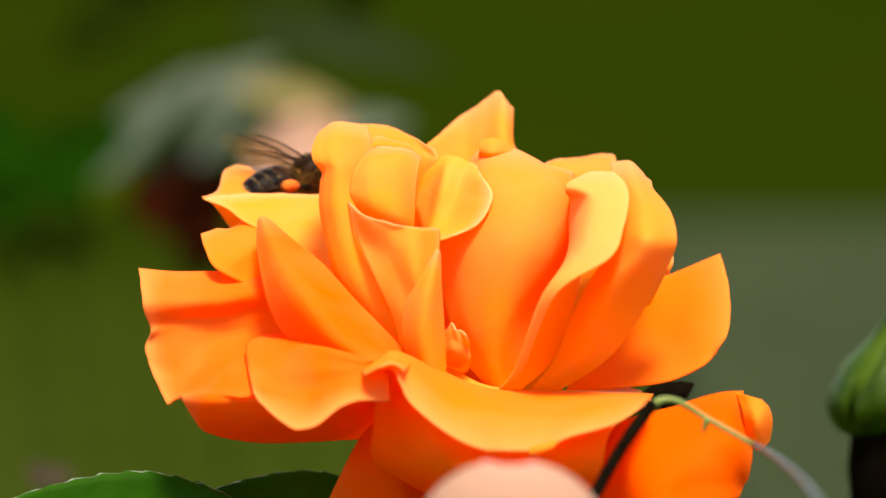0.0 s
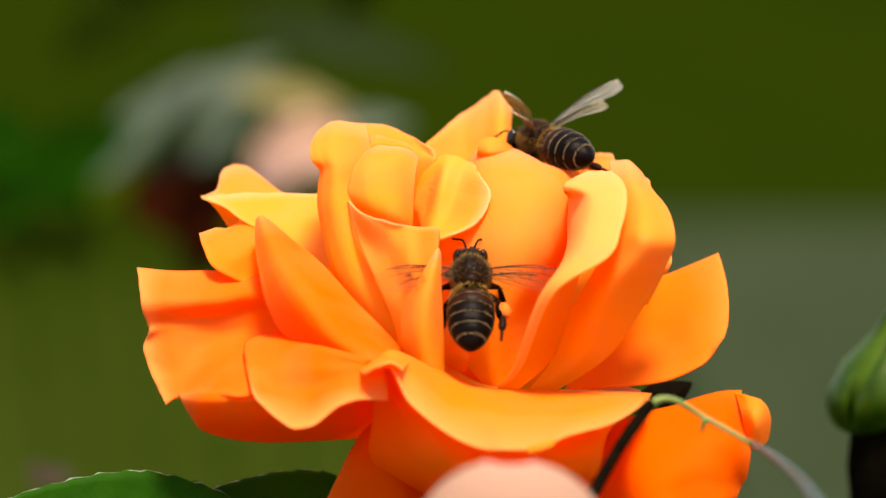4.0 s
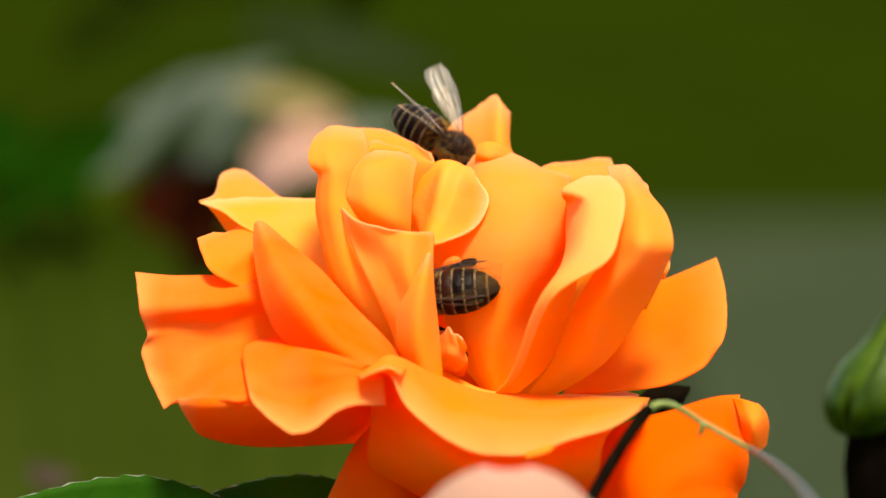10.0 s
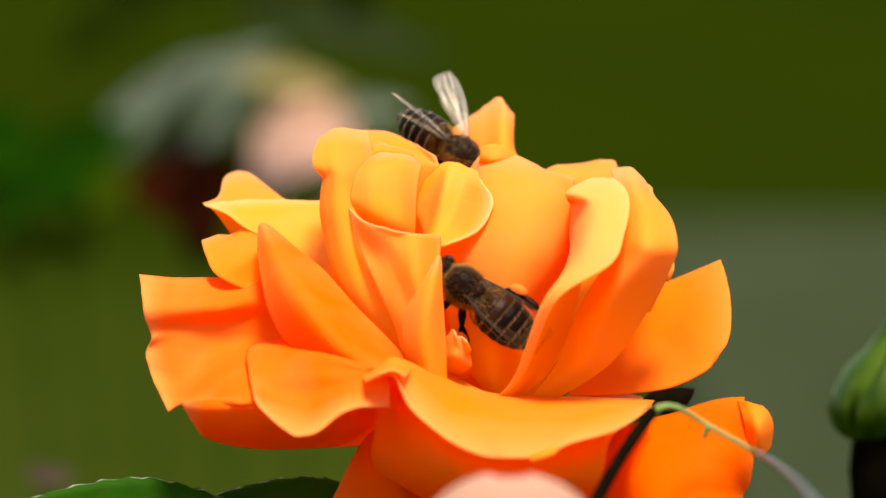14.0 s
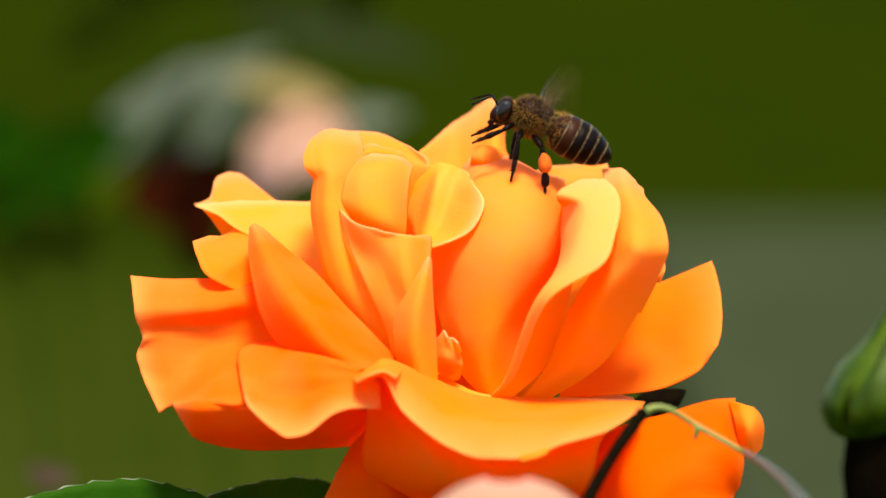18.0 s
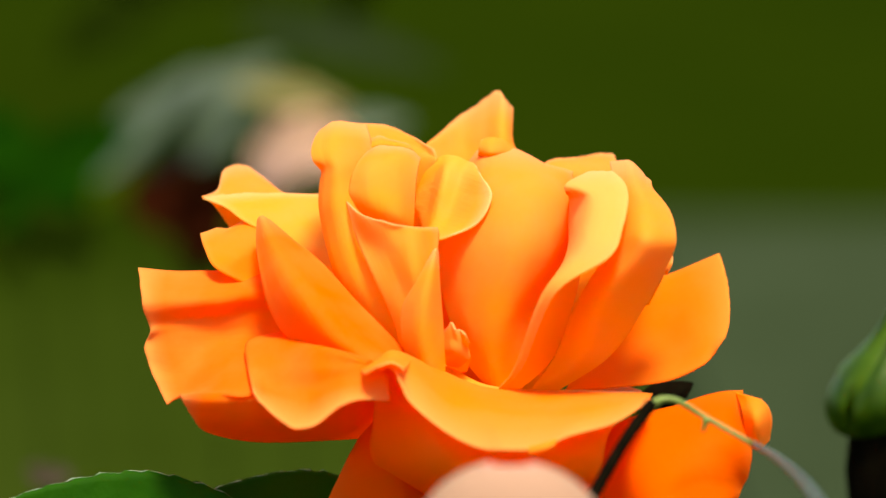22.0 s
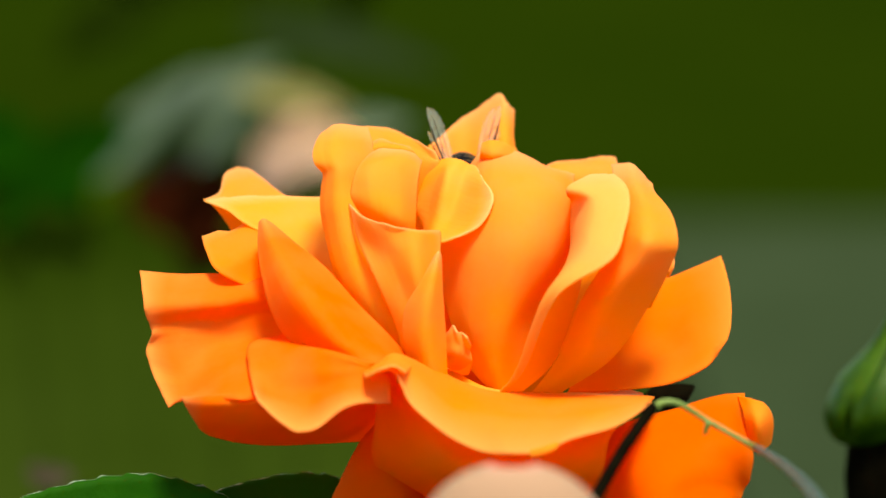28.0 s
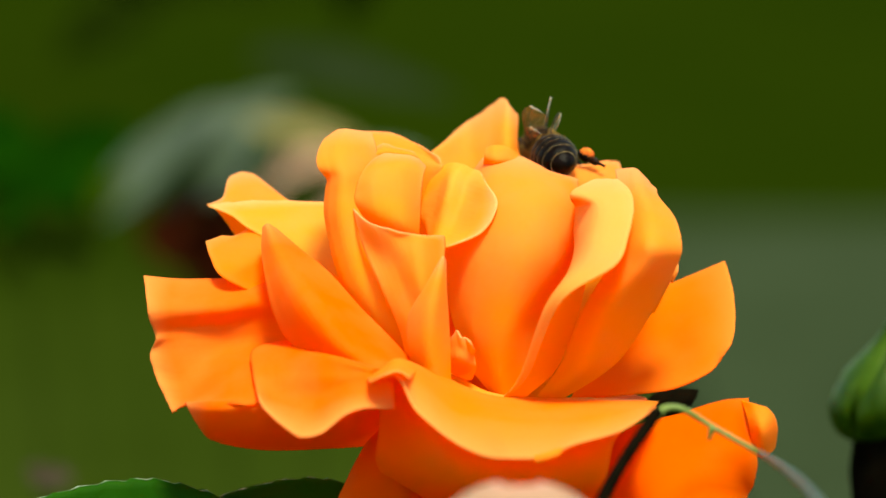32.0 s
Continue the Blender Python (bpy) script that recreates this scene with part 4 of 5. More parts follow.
def bee(name, label, seed, wing_lift, wing_out, film, hind, band):
    """A honey bee 13 mm long, its head along x and its back along z; the origin lies in its thorax. hind: the joints of its two hind legs."""
    rnd = random.Random(seed)
    wings = []
    ob = thing(name, (0, 0, 1), label, "bee", "honey bees on the rose")
    thorax = part("thorax", ellipsoid((0, 0, 0), (0.0021, 0.0019, 0.0019), 28, 18), BROWN, ob)
    part("scutum", ellipsoid((0.0001, 0, 0.00070), (0.0016, 0.00135, 0.00126), 24, 14), CHITIN, thorax, "smooth black back plate")
    part("scutellum", ellipsoid((-0.0013, 0, 0.0010), (0.0007, 0.0011, 0.00075), 18, 10), BROWN, thorax)
    part("fuzz", hairs((0, 0, 0), (0.0020, 0.00182, 0.00182), 2600, 0.00062, rnd, lambda d: d.z < 0.25 or rnd.random() < 0.10, 0.25), FUZZ, thorax, "golden brown fuzz")
    part("back_fuzz", hairs((0, 0, 0.0001), (0.0020, 0.0018, 0.00185), 900, 0.00036, rnd, lambda d: d.z > 0.15, 0.5, 0.00003), DARK_FUZZ, thorax)
    head = part("head", ellipsoid((0.0026, 0, -0.0009), (0.0009, 0.0016, 0.0015), 24, 16), CHITIN, ob)
    part("clypeus", ellipsoid((0.0032, 0, -0.0015), (0.0005, 0.0007, 0.0008), 14, 10), BROWN, head)
    part("face_fuzz", hairs((0.0026, 0, -0.0008), (0.00085, 0.0014, 0.0014), 420, 0.00036, rnd, lambda d: abs(d.y) < 0.75), DARK_FUZZ, head)
    for s in (-1, 1):
        part("eye", ellipsoid((0.0027, s * 0.0013, -0.0007), (0.00068, 0.0005, 0.00115), 16, 12), EYE, head)
        part("antenna", tube_mesh([(0.0034, s * 0.0003, -0.0006), (0.0043, s * 0.0007, -0.0001), (0.0050, s * 0.0012, -0.0007), (0.0058, s * 0.0018, -0.0016)],
                                  [0.00011, 0.0001, 0.00011, 0.00010], 7, 4), CHITIN, head)
        part("mandible", tube_mesh([(0.0031, s * 0.0006, -0.0021), (0.0034, s * 0.0003, -0.0027)], [0.00022, 0.0001], 7, 2), BROWN, head)
    part("tongue", tube_mesh([(0.0030, 0, -0.0022), (0.0031, 0, -0.0030), (0.0029, 0, -0.0035)], [0.00022, 0.00016, 0.00008], 7, 3), BROWN, head)

    def girth(x):
        """The abdomen's half width at x."""
        u = min(1.0, max(0.0, (-0.0018 - x) / 0.0072))
        return 0.00228 * math.sin(math.pi * min(0.5, u * 1.45 + 0.06)) ** 0.8 * max(0.0, 1 - max(0.0, (u - 0.42) / 0.58) ** 2.1) ** 0.75 + 0.00005

    stations = [-0.0018 - 0.0072 * k / 16 for k in range(17)]
    abdomen = part("abdomen", lathe([(x, girth(x) * 0.96) for x in stations], 28, 0.88), CHITIN, ob)
    for k in range(6):
        x0, x1 = -0.0022 - k * 0.00110, -0.0022 - (k + 1) * 0.00110 - 0.00012
        cut = [x0 + (x1 - x0) * i / 7 for i in range(8)]
        lip = [-0.00006, 0.0, 0.00004, 0.00007, 0.00009, 0.00010, 0.00009, 0.00002]
        part("tergite", lathe([(x, max(0.0001, girth(x) + e)) for x, e in zip(cut, lip)], 28, 0.90), AMBER if k < 2 else CHITIN, abdomen)
        if 0 < k < 6:
            bm = bmesh.new()
            for _ in range(330):
                a = rnd.uniform(0, math.tau)
                x = x0 - rnd.uniform(0.00004, 0.00012 + 0.00012 * (0.5 + 0.5 * math.sin(a)))
                r = girth(x) + 0.00003
                p = Vector((x, r * math.cos(a), r * 0.90 * math.sin(a)))
                out = Vector((0, math.cos(a), math.sin(a)))
                hair(bm, p, (Vector((-1, 0, 0)) + out * rnd.uniform(0.1, 0.4) + Vector([rnd.gauss(0, 0.15) for _ in range(3)])).normalized(), rnd.uniform(0.0001, 0.00019), 0.000035)
            part("hair_band", bm, band, abdomen, "band of pale hairs")
    part("abdomen_fuzz", hairs((-0.0030, 0, 0), (0.0015, 0.0021, 0.0019), 420, 0.00045, rnd, lambda d: d.x > -0.2, 0.5), FUZZ, abdomen)
    for s in (-1, 1):
        legs = (
            ("foreleg", (0.0012, 0.0008, -0.0014), (0.0019, 0.0021, -0.0023), (0.0031, 0.0024, -0.0038), (0.0040, 0.0024, -0.0050), 0.00027),
            ("midleg", (0.0002, 0.0010, -0.0016), (0.0003, 0.0029, -0.0023), (-0.0004, 0.0034, -0.0043), (-0.0010, 0.0038, -0.0064), 0.00030),
            ("hindleg", (-0.0010, 0.0010, -0.0015), *hind[0 if s < 0 else 1], 0.00034),
        )
        for kind, a, b, c, d, r in legs:
            a, b, c, d = (Vector((q[0], abs(q[1]) * s, q[2])) for q in (a, b, c, d))
            leg = part(kind, tube_mesh([a, (a + b) / 2, b], [r * 0.8, r * 1.25, r * 0.7], 9, 4), CHITIN, ob)
            wide = 1.75 if kind == "hindleg" else 1.15
            e, f = c * 0.45 + d * 0.55, c * 0.18 + d * 0.82
            part("tibia", tube_mesh([b, b * 0.6 + c * 0.4, b * 0.15 + c * 0.85, c], [r * 0.6, r * wide * 0.8, r * wide, r * 0.8], 9, 4), CHITIN, leg)
            part("basitarsus", tube_mesh([c, c * 0.7 + e * 0.3, c * 0.2 + e * 0.8, e], [r * 0.75, r * wide * 0.68, r * wide * 0.66, r * 0.45], 9, 4), BROWN, leg)
            part("tarsus", tube_mesh([e, e * 0.6 + f * 0.4, f, d], [r * 0.45, r * 0.5, r * 0.4, r * 0.45], 7, 3), BROWN, leg)
            bm = bmesh.new()
            for _ in range(110):
                u = rnd.random()
                p = b + (c - b) * u if rnd.random() < 0.6 else c + (e - c) * u
                way = Vector([rnd.gauss(0, 1) for _ in range(3)]).normalized()
                hair(bm, p + way * r * 0.6, (way + (c - b).normalized() * 0.8).normalized(), rnd.uniform(0.0002, 0.00045), 0.00003)
            part("leg_hair", bm, DARK_FUZZ, leg)
            if kind == "hindleg":
                out = Vector((0, s * 0.00022, 0.0001))
                part("pollen_load", tube_mesh([b * 0.75 + c * 0.25 + out, b * 0.5 + c * 0.5 + out * 1.6, b * 0.2 + c * 0.8 + out * 1.5, c + out], [0.0002, 0.00060, 0.00066, 0.0003], 12, 5), POLLEN, leg, "orange pollen load")
        for kind, length, width in (("forewing", 0.0092, 0.0031), ("hindwing", 0.0066, 0.0023)):
            w = wing(kind, length, width, s, ob, film)
            w.matrix_local = wing_pose(kind, s, wing_out, wing_lift)
            wings.append((w, kind, s))
    return ob, wings


def wing_pose(kind, s, out, lift):
    """A wing's place on its bee: out is the degrees it spreads from the back, lift the degrees it rises; a raised wing stands on edge."""
    edge = -s * min(50, max(0, lift) * 1.2) * max(0.0, 1 - out / 80)
    if kind == "forewing":
        return pose(-0.0002, s * 0.0012, 0.0013, 0, 0, 180 - s * out) @ pose(0, 0, 0, edge, -lift, 0)
    return pose(-0.0009, s * 0.0012, 0.0011, 0, 0, 180 - s * (out + 6)) @ pose(0, 0, 0, edge, -lift + 6, 0)


bee_a, wings_a = bee("honey_bee", "dark brown honey bee with faintly banded abdomen in the rose", 21, 25, 28, CLEAR_WING,
                     (((-0.0026, 0.0027, -0.0006), (-0.0052, 0.0032, 0.0002), (-0.0082, 0.0030, 0.0006)),
                      ((-0.0022, 0.0026, -0.0020), (-0.0036, 0.0032, -0.0040), (-0.0048, 0.0036, -0.0064))), BAND)
bee_a.scale = (1.08, 1.03, 1.04)
bee_b, wings_b = bee("honey_bee", "dark honey bee with raised wings and orange pollen loads", 22, 38, 26, GLINT_WING,
                     (((-0.0026, 0.0028, -0.0014), (-0.0048, 0.0036, -0.0020), (-0.0078, 0.0042, -0.0022)),
                      ((-0.0026, 0.0032, -0.0010), (-0.0044, 0.0044, -0.0026), (-0.0062, 0.0056, -0.0036))), BAND)

# ---- movement ----
# seconds and the drift in mm (x, y, z) from the rest place
ROSE_SWAY = [
    (0, 0.08, -0.02, -0.14), (0.5, 0.04, -0.02, -0.14), (1, 0.00, -0.01, -0.10), (1.5, -0.04, -0.02, -0.16), (2, -0.09, -0.01, -0.06),
    (2.5, -0.03, -0.01, -0.06), (3, 0.06, -0.01, -0.09), (3.5, 0.00, -0.01, -0.09), (5.5, -0.26, 0.00, -0.00), (6, -0.20, -0.02, -0.15),
    (6.5, -0.49, -0.06, -0.45), (7, -0.42, -0.06, -0.46), (7.5, -0.45, -0.05, -0.34), (8, -0.30, -0.04, -0.31), (8.5, -0.27, -0.06, -0.43),
    (9, -0.22, -0.08, -0.56), (9.5, -0.30, -0.08, -0.58), (10, -0.28, -0.08, -0.56), (10.5, -0.34, -0.08, -0.56), (11, -0.26, -0.05, -0.39),
    (11.5, -0.30, -0.09, -0.67), (12, 0.03, -0.16, -1.16), (12.5, -0.20, -0.17, -1.22), (13, -0.21, -0.12, -0.85), (13.5, 0.10, -0.14, -1.00),
    (14, 0.16, -0.11, -0.80), (14.5, -0.40, -0.11, -0.82), (16.5, -0.85, -0.20, -1.41), (17, -1.11, -0.05, -0.37), (17.5, -1.08, -0.10, -0.71),
    (18, -0.78, -0.13, -0.91), (18.5, -0.67, -0.04, -0.27), (19, -0.42, -0.07, -0.49), (19.5, -0.24, -0.06, -0.42), (20, -0.10, -0.08, -0.56),
    (20.5, -0.14, -0.06, -0.43), (21, -0.01, -0.06, -0.40), (21.5, 0.03, -0.01, -0.09), (22, 0.03, -0.01, -0.09), (22.5, -0.06, -0.02, -0.16),
    (23, 0.03, -0.04, -0.28), (23.5, -0.03, -0.03, -0.22), (24, 0.07, -0.02, -0.15), (24.5, 0.06, -0.01, -0.09), (25, 0.00, 0.00, -0.00),
    (25.5, -0.07, -0.01, -0.09), (27.5, 0.09, -0.07, -0.52), (28, 0.20, -0.05, -0.39), (28.5, 0.07, -0.03, -0.22), (29, 0.32, -0.06, -0.46),
    (29.5, 0.14, -0.08, -0.55), (30, 0.55, -0.07, -0.52), (30.5, 0.67, -0.04, -0.30), (31, 0.70, 0.00, 0.01), (31.5, 0.45, -0.04, -0.28),
    (32, 0.60, -0.13, -0.91),
]
BUD_SWAY = [
    (0, 0.33, 0.06, 0.39), (1, 0.26, 0.07, 0.52), (2, 0.13, 0.07, 0.52), (3, 0.26, 0.08, 0.59), (5.5, 0.00, 0.07, 0.52),
    (6.5, -0.26, 0.06, 0.39), (7.5, -0.26, 0.07, 0.52), (8.5, 0.00, 0.05, 0.33), (10, -0.13, 0.04, 0.26), (11, 0.20, 0.10, 0.72),
    (12, 0.13, -0.04, -0.26), (13, -0.20, 0.00, -0.00), (14, 0.46, -0.02, -0.13), (14.5, 0.00, 0.03, 0.20), (16.5, -0.13, -0.06, -0.39),
    (17, -0.79, 0.06, 0.39), (18, -0.33, 0.00, -0.00), (19, -0.13, 0.03, 0.20), (20, 0.26, 0.02, 0.13), (21, 0.07, 0.05, 0.33),
    (22, 0.07, 0.02, 0.13), (23, 0.00, 0.00, -0.00), (24, 0.00, -0.03, -0.20), (25, -0.07, -0.03, -0.20), (25.5, -0.26, -0.08, -0.59),
    (27.5, -0.33, -0.13, -0.92), (28, -0.07, -0.12, -0.85), (29, 0.07, -0.14, -0.98), (30, 0.33, -0.12, -0.85), (31, 0.46, -0.02, -0.13),
    (32, 0.53, -0.04, -0.26),
]
BACK_SWAY = [
    (0, 0.00, 0.00, 0.00), (6, 0.00, 0.00, 0.00), (9, 0.00, -0.17, -1.22), (11.5, 0.00, 0.00, 0.00), (13, 0.62, 0.21, 1.53),
    (14.5, 0.00, 0.64, 4.58), (16.5, -0.77, 0.26, 1.83), (19, -0.93, 0.34, 2.44), (21, 0.00, 0.09, 0.61), (23, 0.00, 0.00, 0.00),
    (25.5, 0.00, 0.06, 0.46), (28, 0.31, -0.04, -0.31), (30, 1.23, -0.17, -1.22), (31, 2.16, -0.54, -3.82), (32, 3.39, -1.33, -9.47),
]
FORE_SWAY = [
    (0, 0.00, 0.00, 0.00), (3.5, 0.00, 0.00, 0.00), (6, -0.26, 0.01, 0.10), (9, -0.26, -0.07, -0.51), (11, -0.26, -0.06, -0.40),
    (12, 0.00, -0.18, -1.26), (13, 0.00, -0.20, -1.41), (14.5, -0.20, -0.14, -1.01), (16.5, -0.61, -0.43, -3.03), (17, -0.71, 0.00, 0.00),
    (18, -0.41, -0.21, -1.52), (19, -0.41, -0.06, -0.40), (21, -0.15, -0.03, -0.20), (23, 0.00, 0.00, 0.00), (25.5, 0.00, 0.01, 0.10),
    (28, 0.15, -0.04, -0.25), (30, 0.51, -0.10, -0.71), (31, 0.71, 0.03, 0.20), (32, 0.71, -0.26, -1.82),
]
# seconds and degrees by which the narrow inner petal leans
FLAP_LEAN = [(2.7, 0.6), (3, 0.4), (3.5, 1.0), (5.5, 0.7), (6, -0.6), (6.5, -1.2), (7, -2.2), (7.5, -3.1), (8, -3.2), (8.5, -3.7), (9, -3.9), (9.5, -3.2), (10, -2.5), (10.5, -2.3), (11, -2.6), (11.5, -2.6), (12, -1.9), (12.5, -2.8), (13, -2.7), (13.5, -2.8), (14, 0.1), (14.5, -0.1), (16.5, -0.6), (17, -0.3), (17.5, -0.6), (18, -0.2), (18.5, -0.2), (19, -0.4), (19.5, -0.4), (20, -0.5), (20.5, -0.8), (21, -0.6), (21.5, -0.3), (22, -0.7), (25, -0.6), (25.5, 0.1), (27.5, 0.1), (28, -0.1), (30, -0.3), (31, -0.2), (32, 0.2)]
# seconds, place in metres, turn in degrees
BEE_A = [
    (0, -0.0145, 0.4602, 0.9438, -5.8, -15.2, 31.5),
    (0.2, -0.0120, 0.4582, 0.9437, -4.9, -7, 41.6),
    (0.6, -0.0119, 0.4450, 0.9442, 28.4, 44, 46.8),
    (1, -0.0131, 0.4310, 0.9437, -142.1, 80.2, -125.7),
    (1.07, -0.0134, 0.4310, 0.9441, -87.8, 50, -112.3),
    (1.13, -0.0142, 0.4310, 0.9443, -58.3, 23.6, -131.9),
    (1.2, -0.0153, 0.4320, 0.9445, -24.8, 9.3, -160.1),
    (1.4, -0.0248, 0.4409, 0.9431, -13.7, 8.9, -178.7),
    (1.5, -0.0265, 0.4376, 0.9411, -16.4, 39.1, -157.6),
    (1.6, -0.0276, 0.4352, 0.9382, -11.6, 46.8, -153.2),
    (1.8, -0.0302, 0.4353, 0.9389, -16, 35.8, -174.2),
    (1.9, -0.0385, 0.4364, 0.9471, -16.7, -18.2, 177.3),
    (1.95, -0.0450, 0.4369, 0.9514, -16.7, -18.2, 177.3),
    (2, -0.0529, 0.4373, 0.9555, -16.7, -18.2, 177.3),
    (2.05, -0.0494, 0.4360, 0.9624, -16.7, -46.8, 125.7),
    (2.1, -0.0410, 0.4346, 0.9684, 46.3, -39.9, -20.8),
    (2.2, -0.0286, 0.4305, 0.9623, 38.3, -13.9, -10.7),
    (2.4, -0.0128, 0.4224, 0.9475, 46.2, -46.5, 8.5),
    (2.6, -0.0073, 0.4200, 0.9449, 39.9, -51.2, 20.3),
    (2.8, 0.0006, 0.4193, 0.9409, 2.5, -40.6, 86.2),
    (3, 0.0022, 0.4191, 0.9385, 72.6, -81.1, 63.3),
    (3.3, 0.0016, 0.4251, 0.9394, 47.4, -45.6, 49.9),
    (3.5, 0.0020, 0.4291, 0.9380, 3.4, -30.3, 83.4),
    (4.5, 0.0030, 0.4309, 0.9365, -3.4, -57.6, 100.9),
    (5.5, 0.0016, 0.4308, 0.9358, -12.4, -60, 120.6),
    (6, 0.0011, 0.4326, 0.9336, -14.7, -37.4, 125.1),
    (6.5, 0.0012, 0.4316, 0.9342, -47.9, -27.7, 162.5),
    (7, -0.0001, 0.4317, 0.9351, -50.4, -5.1, 167.9),
    (7.5, -0.0013, 0.4327, 0.9346, -46.9, 1.9, 166.1),
    (8, -0.0030, 0.4337, 0.9341, -44.8, 3.7, 165.9),
    (9, -0.0029, 0.4336, 0.9338, -51.4, 0.8, 174.3),
    (10, -0.0036, 0.4337, 0.9341, -47.9, 6.8, 172.3),
    (11, -0.0039, 0.4335, 0.9328, -42.7, 28.8, 170.9),
    (12, -0.0046, 0.4333, 0.9315, -43.9, 28.9, 167.7),
    (13, -0.0050, 0.4336, 0.9335, -44.5, -0.1, 168.6),
    (13.6, -0.0036, 0.4336, 0.9338, -49.6, -4.8, 173.6),
    (14, 0.0022, 0.4318, 0.9354, -56.2, -39.1, 173.4),
    (14.5, 0.0046, 0.4308, 0.9355, -13.9, -81.5, 109.8),
    (15.5, 0.0030, 0.4316, 0.9341, -55.4, -64.8, 162.6),
    (16.5, 0.0019, 0.4314, 0.9329, -48.8, -42.4, 172.6),
    (17, 0.0039, 0.4311, 0.9377, -64.9, -62.3, 164.4),
    (17.3, 0.0062, 0.4307, 0.9419, 45, -71.7, 49.1),
    (17.5, 0.0076, 0.4308, 0.9430, 67.9, -56.6, 23.5),
    (17.7, 0.0088, 0.4306, 0.9484, 43.8, -46.8, 26.8),
    (17.8, 0.0100, 0.4329, 0.9504, 13.3, -43.2, 63.1),
    (17.9, 0.0096, 0.4381, 0.9514, -2.1, -36.5, 127.9),
    (18, 0.0093, 0.4432, 0.9519, -2.6, -28.6, -177.8),
    (18.2, 0.0101, 0.4529, 0.9492, -7.8, -16.1, 165.1),
    (18.5, 0.0106, 0.4618, 0.9477, -8, -13.3, 165.5),
    (19, 0.0075, 0.4698, 0.9483, 5.6, -22.9, 172.8),
    (19.5, 0.0042, 0.4683, 0.9438, -6.8, -3.8, 158.8),
    (19.75, 0.0037, 0.4695, 0.9452, 6.2, -12.5, -161.5),
    (20, 0.0015, 0.4707, 0.9471, 10.7, -27.3, -121.6),
    (20.17, 0.0050, 0.4703, 0.9462, -3, -24.7, -66),
    (20.33, 0.0068, 0.4699, 0.9458, -8.6, -13.3, -14.6),
    (20.5, 0.0086, 0.4695, 0.9453, -3.2, -1.9, 34.2),
    (20.65, 0.0087, 0.4695, 0.9454, -15.5, -19.1, 7),
    (20.8, 0.0087, 0.4695, 0.9455, -18.8, -39.9, -20.8),
    (21, 0.0094, 0.4687, 0.9470, -10.7, -62.2, -70.9),
    (21.1, 0.0116, 0.4673, 0.9508, -27.4, -69.1, -54.2),
    (21.2, 0.0129, 0.4695, 0.9740, -143.4, -80.2, 54.3),
    (21.4, 0.0101, 0.4694, 0.9715, -143.4, -80.2, 54.3),
    (21.5, 0.0092, 0.4694, 0.9687, -143.4, -80.2, 54.3),
    (21.58, 0.0060, 0.4694, 0.9659, 30.2, -50.6, -178.2),
    (21.64, 0.0035, 0.4694, 0.9634, 6.6, -16.2, -175.9),
    (21.7, 0.0008, 0.4694, 0.9616, -13.7, -6.6, -175),
    (21.9, -0.0059, 0.4694, 0.9709, -11.9, -32.5, -177.9),
    (22.2, -0.0116, 0.4763, 0.9995, -11.9, -32.5, -177.9),
    (32, -0.0116, 0.4763, 0.9995, -11.9, -32.5, -177.9),
]
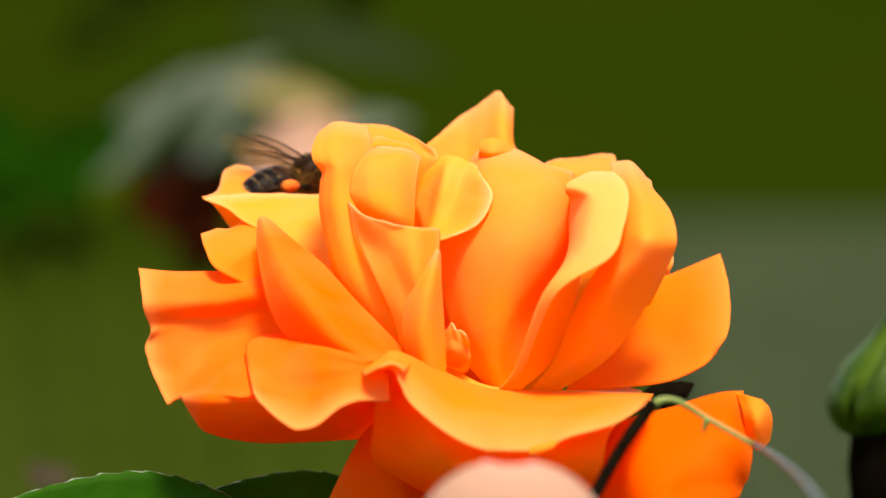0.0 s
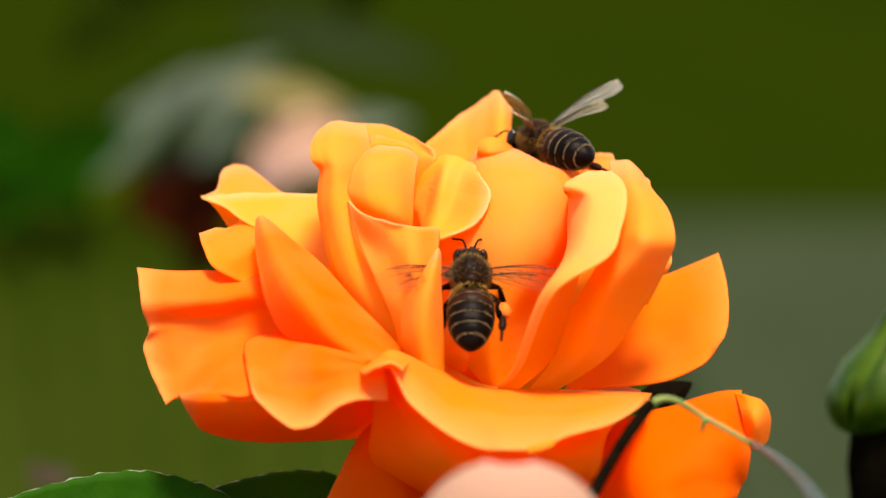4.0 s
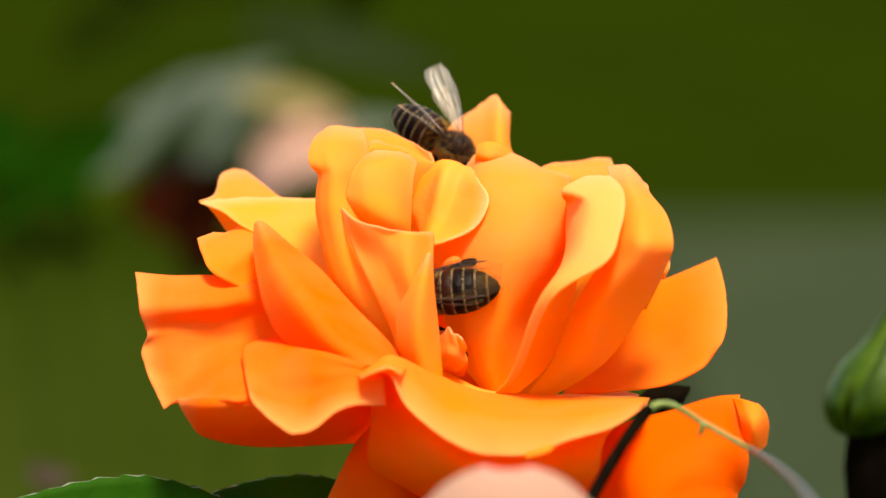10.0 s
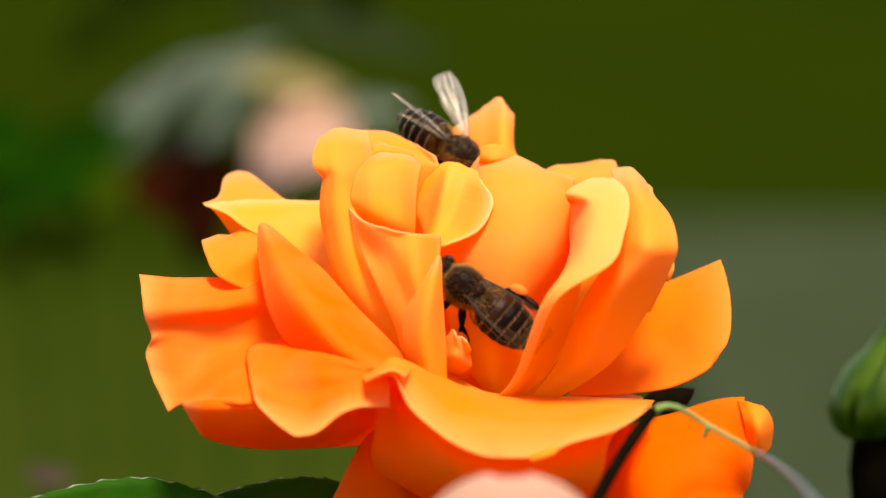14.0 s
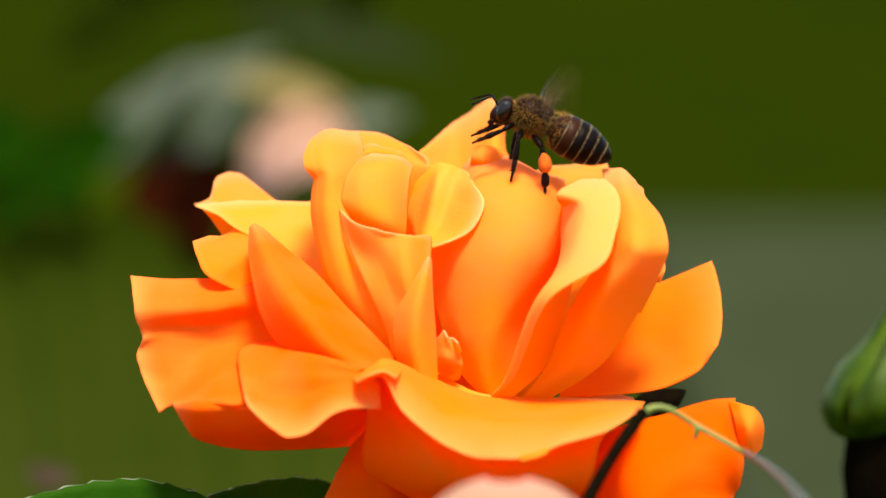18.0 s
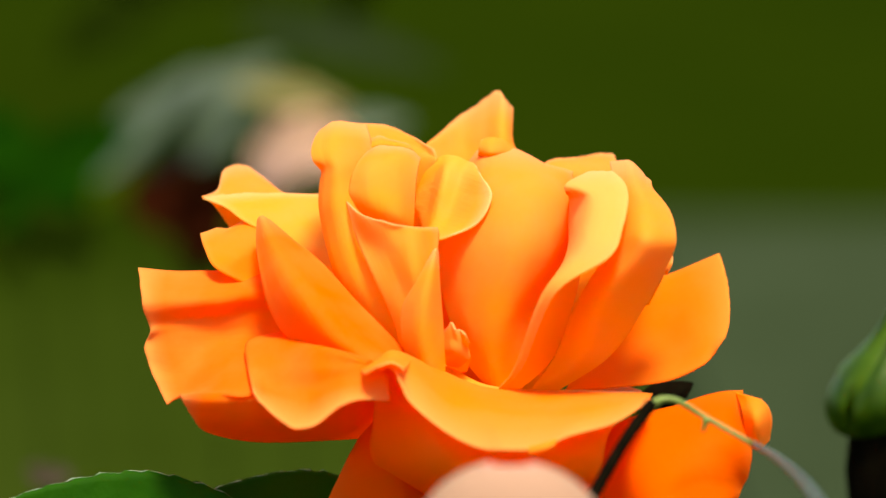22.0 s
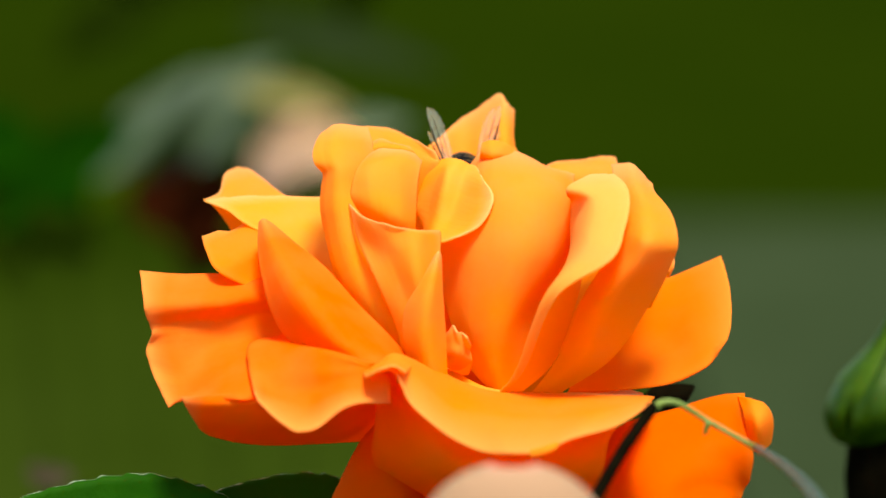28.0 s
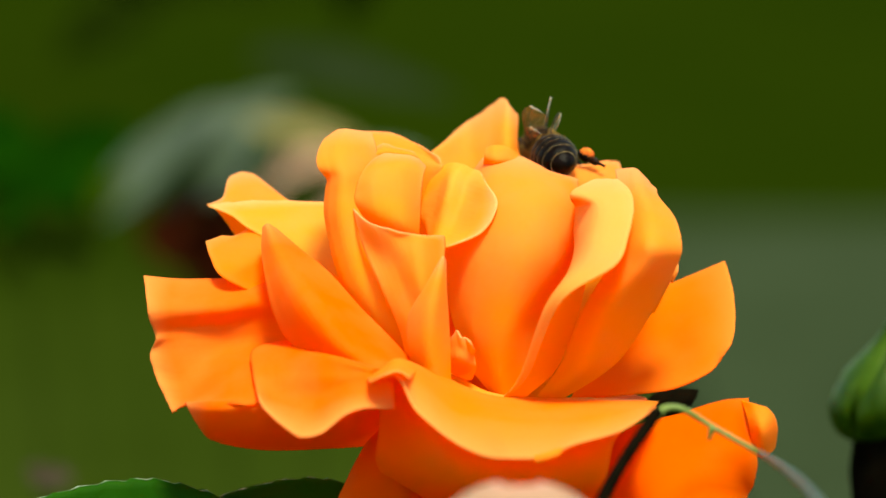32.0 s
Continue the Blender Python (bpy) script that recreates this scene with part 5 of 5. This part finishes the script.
BEE_B = [
    (0, 0.0086, 0.4652, 0.9360, -107.9, -70, 22.7),
    (2.2, 0.0092, 0.4653, 0.9372, -107.9, -70, 22.7),
    (2.27, 0.0093, 0.4637, 0.9397, -61.2, -49.3, 25.1),
    (2.33, 0.0093, 0.4620, 0.9423, -25.6, -34.4, 44.6),
    (2.4, 0.0094, 0.4604, 0.9448, 10, -30.8, 68.9),
    (2.8, 0.0114, 0.4576, 0.9468, 3, -22.3, 83.7),
    (3, 0.0124, 0.4568, 0.9485, 4.1, -19.9, 86.8),
    (3.5, 0.0105, 0.4538, 0.9486, -1, -9, 129.5),
    (4, 0.0102, 0.4538, 0.9483, -1, -9, 129.5),
    (4.25, 0.0132, 0.4551, 0.9539, -1.6, -24.2, 95.1),
    (4.5, 0.0163, 0.4564, 0.9595, 8.5, -36.7, 55.3),
    (5, 0.0225, 0.4605, 0.9886, 8.5, -36.7, 55.3),
    (5.5, 0.0153, 0.4705, 0.9884, 28.6, -13.3, -2.5),
    (6, 0.0082, 0.4806, 0.9881, 21, 15.3, -51.7),
    (6.5, 0.0010, 0.4906, 0.9879, -8.6, 25.9, -111.5),
    (6.7, 0.0004, 0.4795, 0.9516, -1.7, 15.9, -96),
    (6.8, -0.0012, 0.4729, 0.9487, -0, -10.9, -90),
    (7, -0.0020, 0.4650, 0.9498, -4.1, -10.8, -83),
    (7.5, -0.0050, 0.4622, 0.9436, -3.1, 5.2, -58.6),
    (8, -0.0037, 0.4590, 0.9429, -1.3, 7, -41.6),
    (8.4, -0.0047, 0.4585, 0.9422, 5, 8, -34.9),
    (8.6, -0.0047, 0.4585, 0.9465, 5, 8, -34.9),
    (8.8, -0.0047, 0.4579, 0.9486, 5, 8, -34.9),
    (9, -0.0010, 0.4570, 0.9499, -6.4, -17.9, -52.8),
    (9.5, 0.0006, 0.4559, 0.9489, 9.8, 26.5, -31.8),
    (10, 0.0014, 0.4566, 0.9467, 9.8, 26.5, -31.8),
    (11, 0.0010, 0.4566, 0.9471, 7.5, 26.5, -31.8),
    (12, 0.0018, 0.4557, 0.9478, 22.2, -2.7, -11.3),
    (13, 0.0026, 0.4557, 0.9474, 12.8, 11.5, -1.6),
    (13.5, 0.0023, 0.4557, 0.9473, 12.9, 18.9, -15.3),
    (14, 0.0020, 0.4565, 0.9462, 9.8, 26.5, -31.8),
    (14.5, 0.0002, 0.4556, 0.9467, 0.8, 14.6, -51),
    (14.9, -0.0009, 0.4552, 0.9516, -9.8, -32.5, -67.8),
    (15.4, -0.0040, 0.4617, 0.9689, 0, -48.6, -90),
    (16, -0.0064, 0.4647, 0.9904, 0, -48.6, -90),
    (21, 0.0004, 0.4647, 0.9904, 0, -8, -90),
    (26, 0.0072, 0.4647, 0.9904, -0, 32.6, -90),
    (26.6, 0.0028, 0.4603, 0.9591, 0, 30.7, -90),
    (27, 0.0015, 0.4539, 0.9418, -0, 22.5, -90),
    (27.5, 0.0019, 0.4517, 0.9420, -2.4, 22.3, -96.3),
    (28, 0.0025, 0.4516, 0.9421, 0.9, 22.4, -86.9),
    (28.5, 0.0027, 0.4518, 0.9427, 3.6, 23.5, -76.9),
    (28.75, 0.0044, 0.4534, 0.9423, 7.2, 15.4, -34.9),
    (29, 0.0066, 0.4551, 0.9434, 4.4, 7.1, 5.4),
    (29.5, 0.0071, 0.4564, 0.9453, 3.9, -5.1, 6.8),
    (29.8, 0.0094, 0.4596, 0.9468, 2.1, -19.5, 22.9),
    (30.1, 0.0105, 0.4596, 0.9470, 2.1, -19.5, 22.9),
    (30.4, 0.0110, 0.4568, 0.9477, 3.6, -11.7, 57.5),
    (30.7, 0.0110, 0.4568, 0.9481, -1, -3.9, 95.9),
    (31, 0.0107, 0.4578, 0.9481, -13.3, -6.7, 104),
    (31.5, 0.0104, 0.4577, 0.9477, -20.5, -8.7, 107.7),
    (32, 0.0106, 0.4577, 0.9472, -22, -8.7, 107.7),
]

# seconds, and how far the wings spread and rise, in degrees
WINGS_A = [(0, 12, 42), (1.0, 15, 5), (1.4, 24, 34), (1.8, 40, 60), (2.0, 80, 20), (3.0, 85, 10), (3.5, 75, 20), (5.5, 80, 20), (6.2, 85, 15), (7, 8, 5),
           (13.7, 8, 4), (14, 8, 4), (17.3, 10, 5), (17.7, 85, 20), (18, 85, 50), (18.3, 32, 44), (19, 24, 44), (19.4, 26, 40), (20.5, 80, 60),
           (21, 90, 10), (21.5, 85, 20), (32, 85, 20)]
# seconds between which the wings beat
FLIGHTS_A = [(1.85, 3.3), (5.4, 6.3), (17.6, 18.1), (20.2, 20.5), (20.8, 21.8)]
FLIGHTS_B = [(4.2, 5.0), (6.4, 6.8), (14.8, 15.8), (26.0, 26.9)]
WINGS_B = [(0, 20, 5), (2.2, 20, 5), (2.6, 50, 20), (3, 13, 40), (3.5, 26, 48), (4.2, 70, 30), (7, 4, 2), (7.5, 10, 6), (8, 14, 36), (8.4, 12, 6), (8.7, 14, 12), (9, 18, 62), (9.5, 28, 34),
           (10, 30, 30), (12, 16, 32), (13, 18, 20), (14, 35, 26), (14.5, 40, 40), (15, 80, 20), (26, 80, 20), (27, 50, 50), (27.6, 30, 50), (28.1, 34, 50), (28.5, 24, 40), (29, 16, 24),
           (30, 8, 4), (30.5, 20, 24), (31, 14, 38), (32, 5, 46)]


def drift(ob, rows):
    rest = ob.matrix_world.copy()
    rest.translation = ob.location
    walk(ob, [(t, Matrix.Translation((x * 0.001, y * 0.001, z * 0.001)) @ rest) for t, x, y, z in rows])


def motions():
    drift(rose, ROSE_SWAY)
    drift(bud, BUD_SWAY)
    drift(fore, FORE_SWAY)
    for ob in (faded, *sprays[:3]):
        drift(ob, BACK_SWAY)
    for ob, share in ((OUTER_FLAP, 0.5), (NARROW_FLAP, 1.0)):
        at = Matrix.Translation(ob.location)
        walk(ob, [(t, at @ pose(0, 0, 0, 0, lean * share, 0)) for t, lean in [(0, 0.0)] + FLAP_LEAN])
    for wings, rows, flights in ((wings_a, WINGS_A, FLIGHTS_A), (wings_b, WINGS_B, FLIGHTS_B)):
        beats = [(k / FPS, 85, 15 + 48 * math.sin(math.pi / 2 * k)) for a, b in flights for k in range(round(a * FPS), round(b * FPS) + 1)]
        still = [row for row in rows if not any(a - 0.04 < row[0] < b + 0.04 for a, b in flights)]
        for ob, kind, s in wings:
            walk(ob, [(t, wing_pose(kind, s, out, lift)) for t, out, lift in sorted(still + beats)])
    walk(bee_a, [(row[0], pose(*row[1:])) for row in BEE_A])
    walk(bee_b, [(row[0], pose(*row[1:])) for row in BEE_B])


motions()
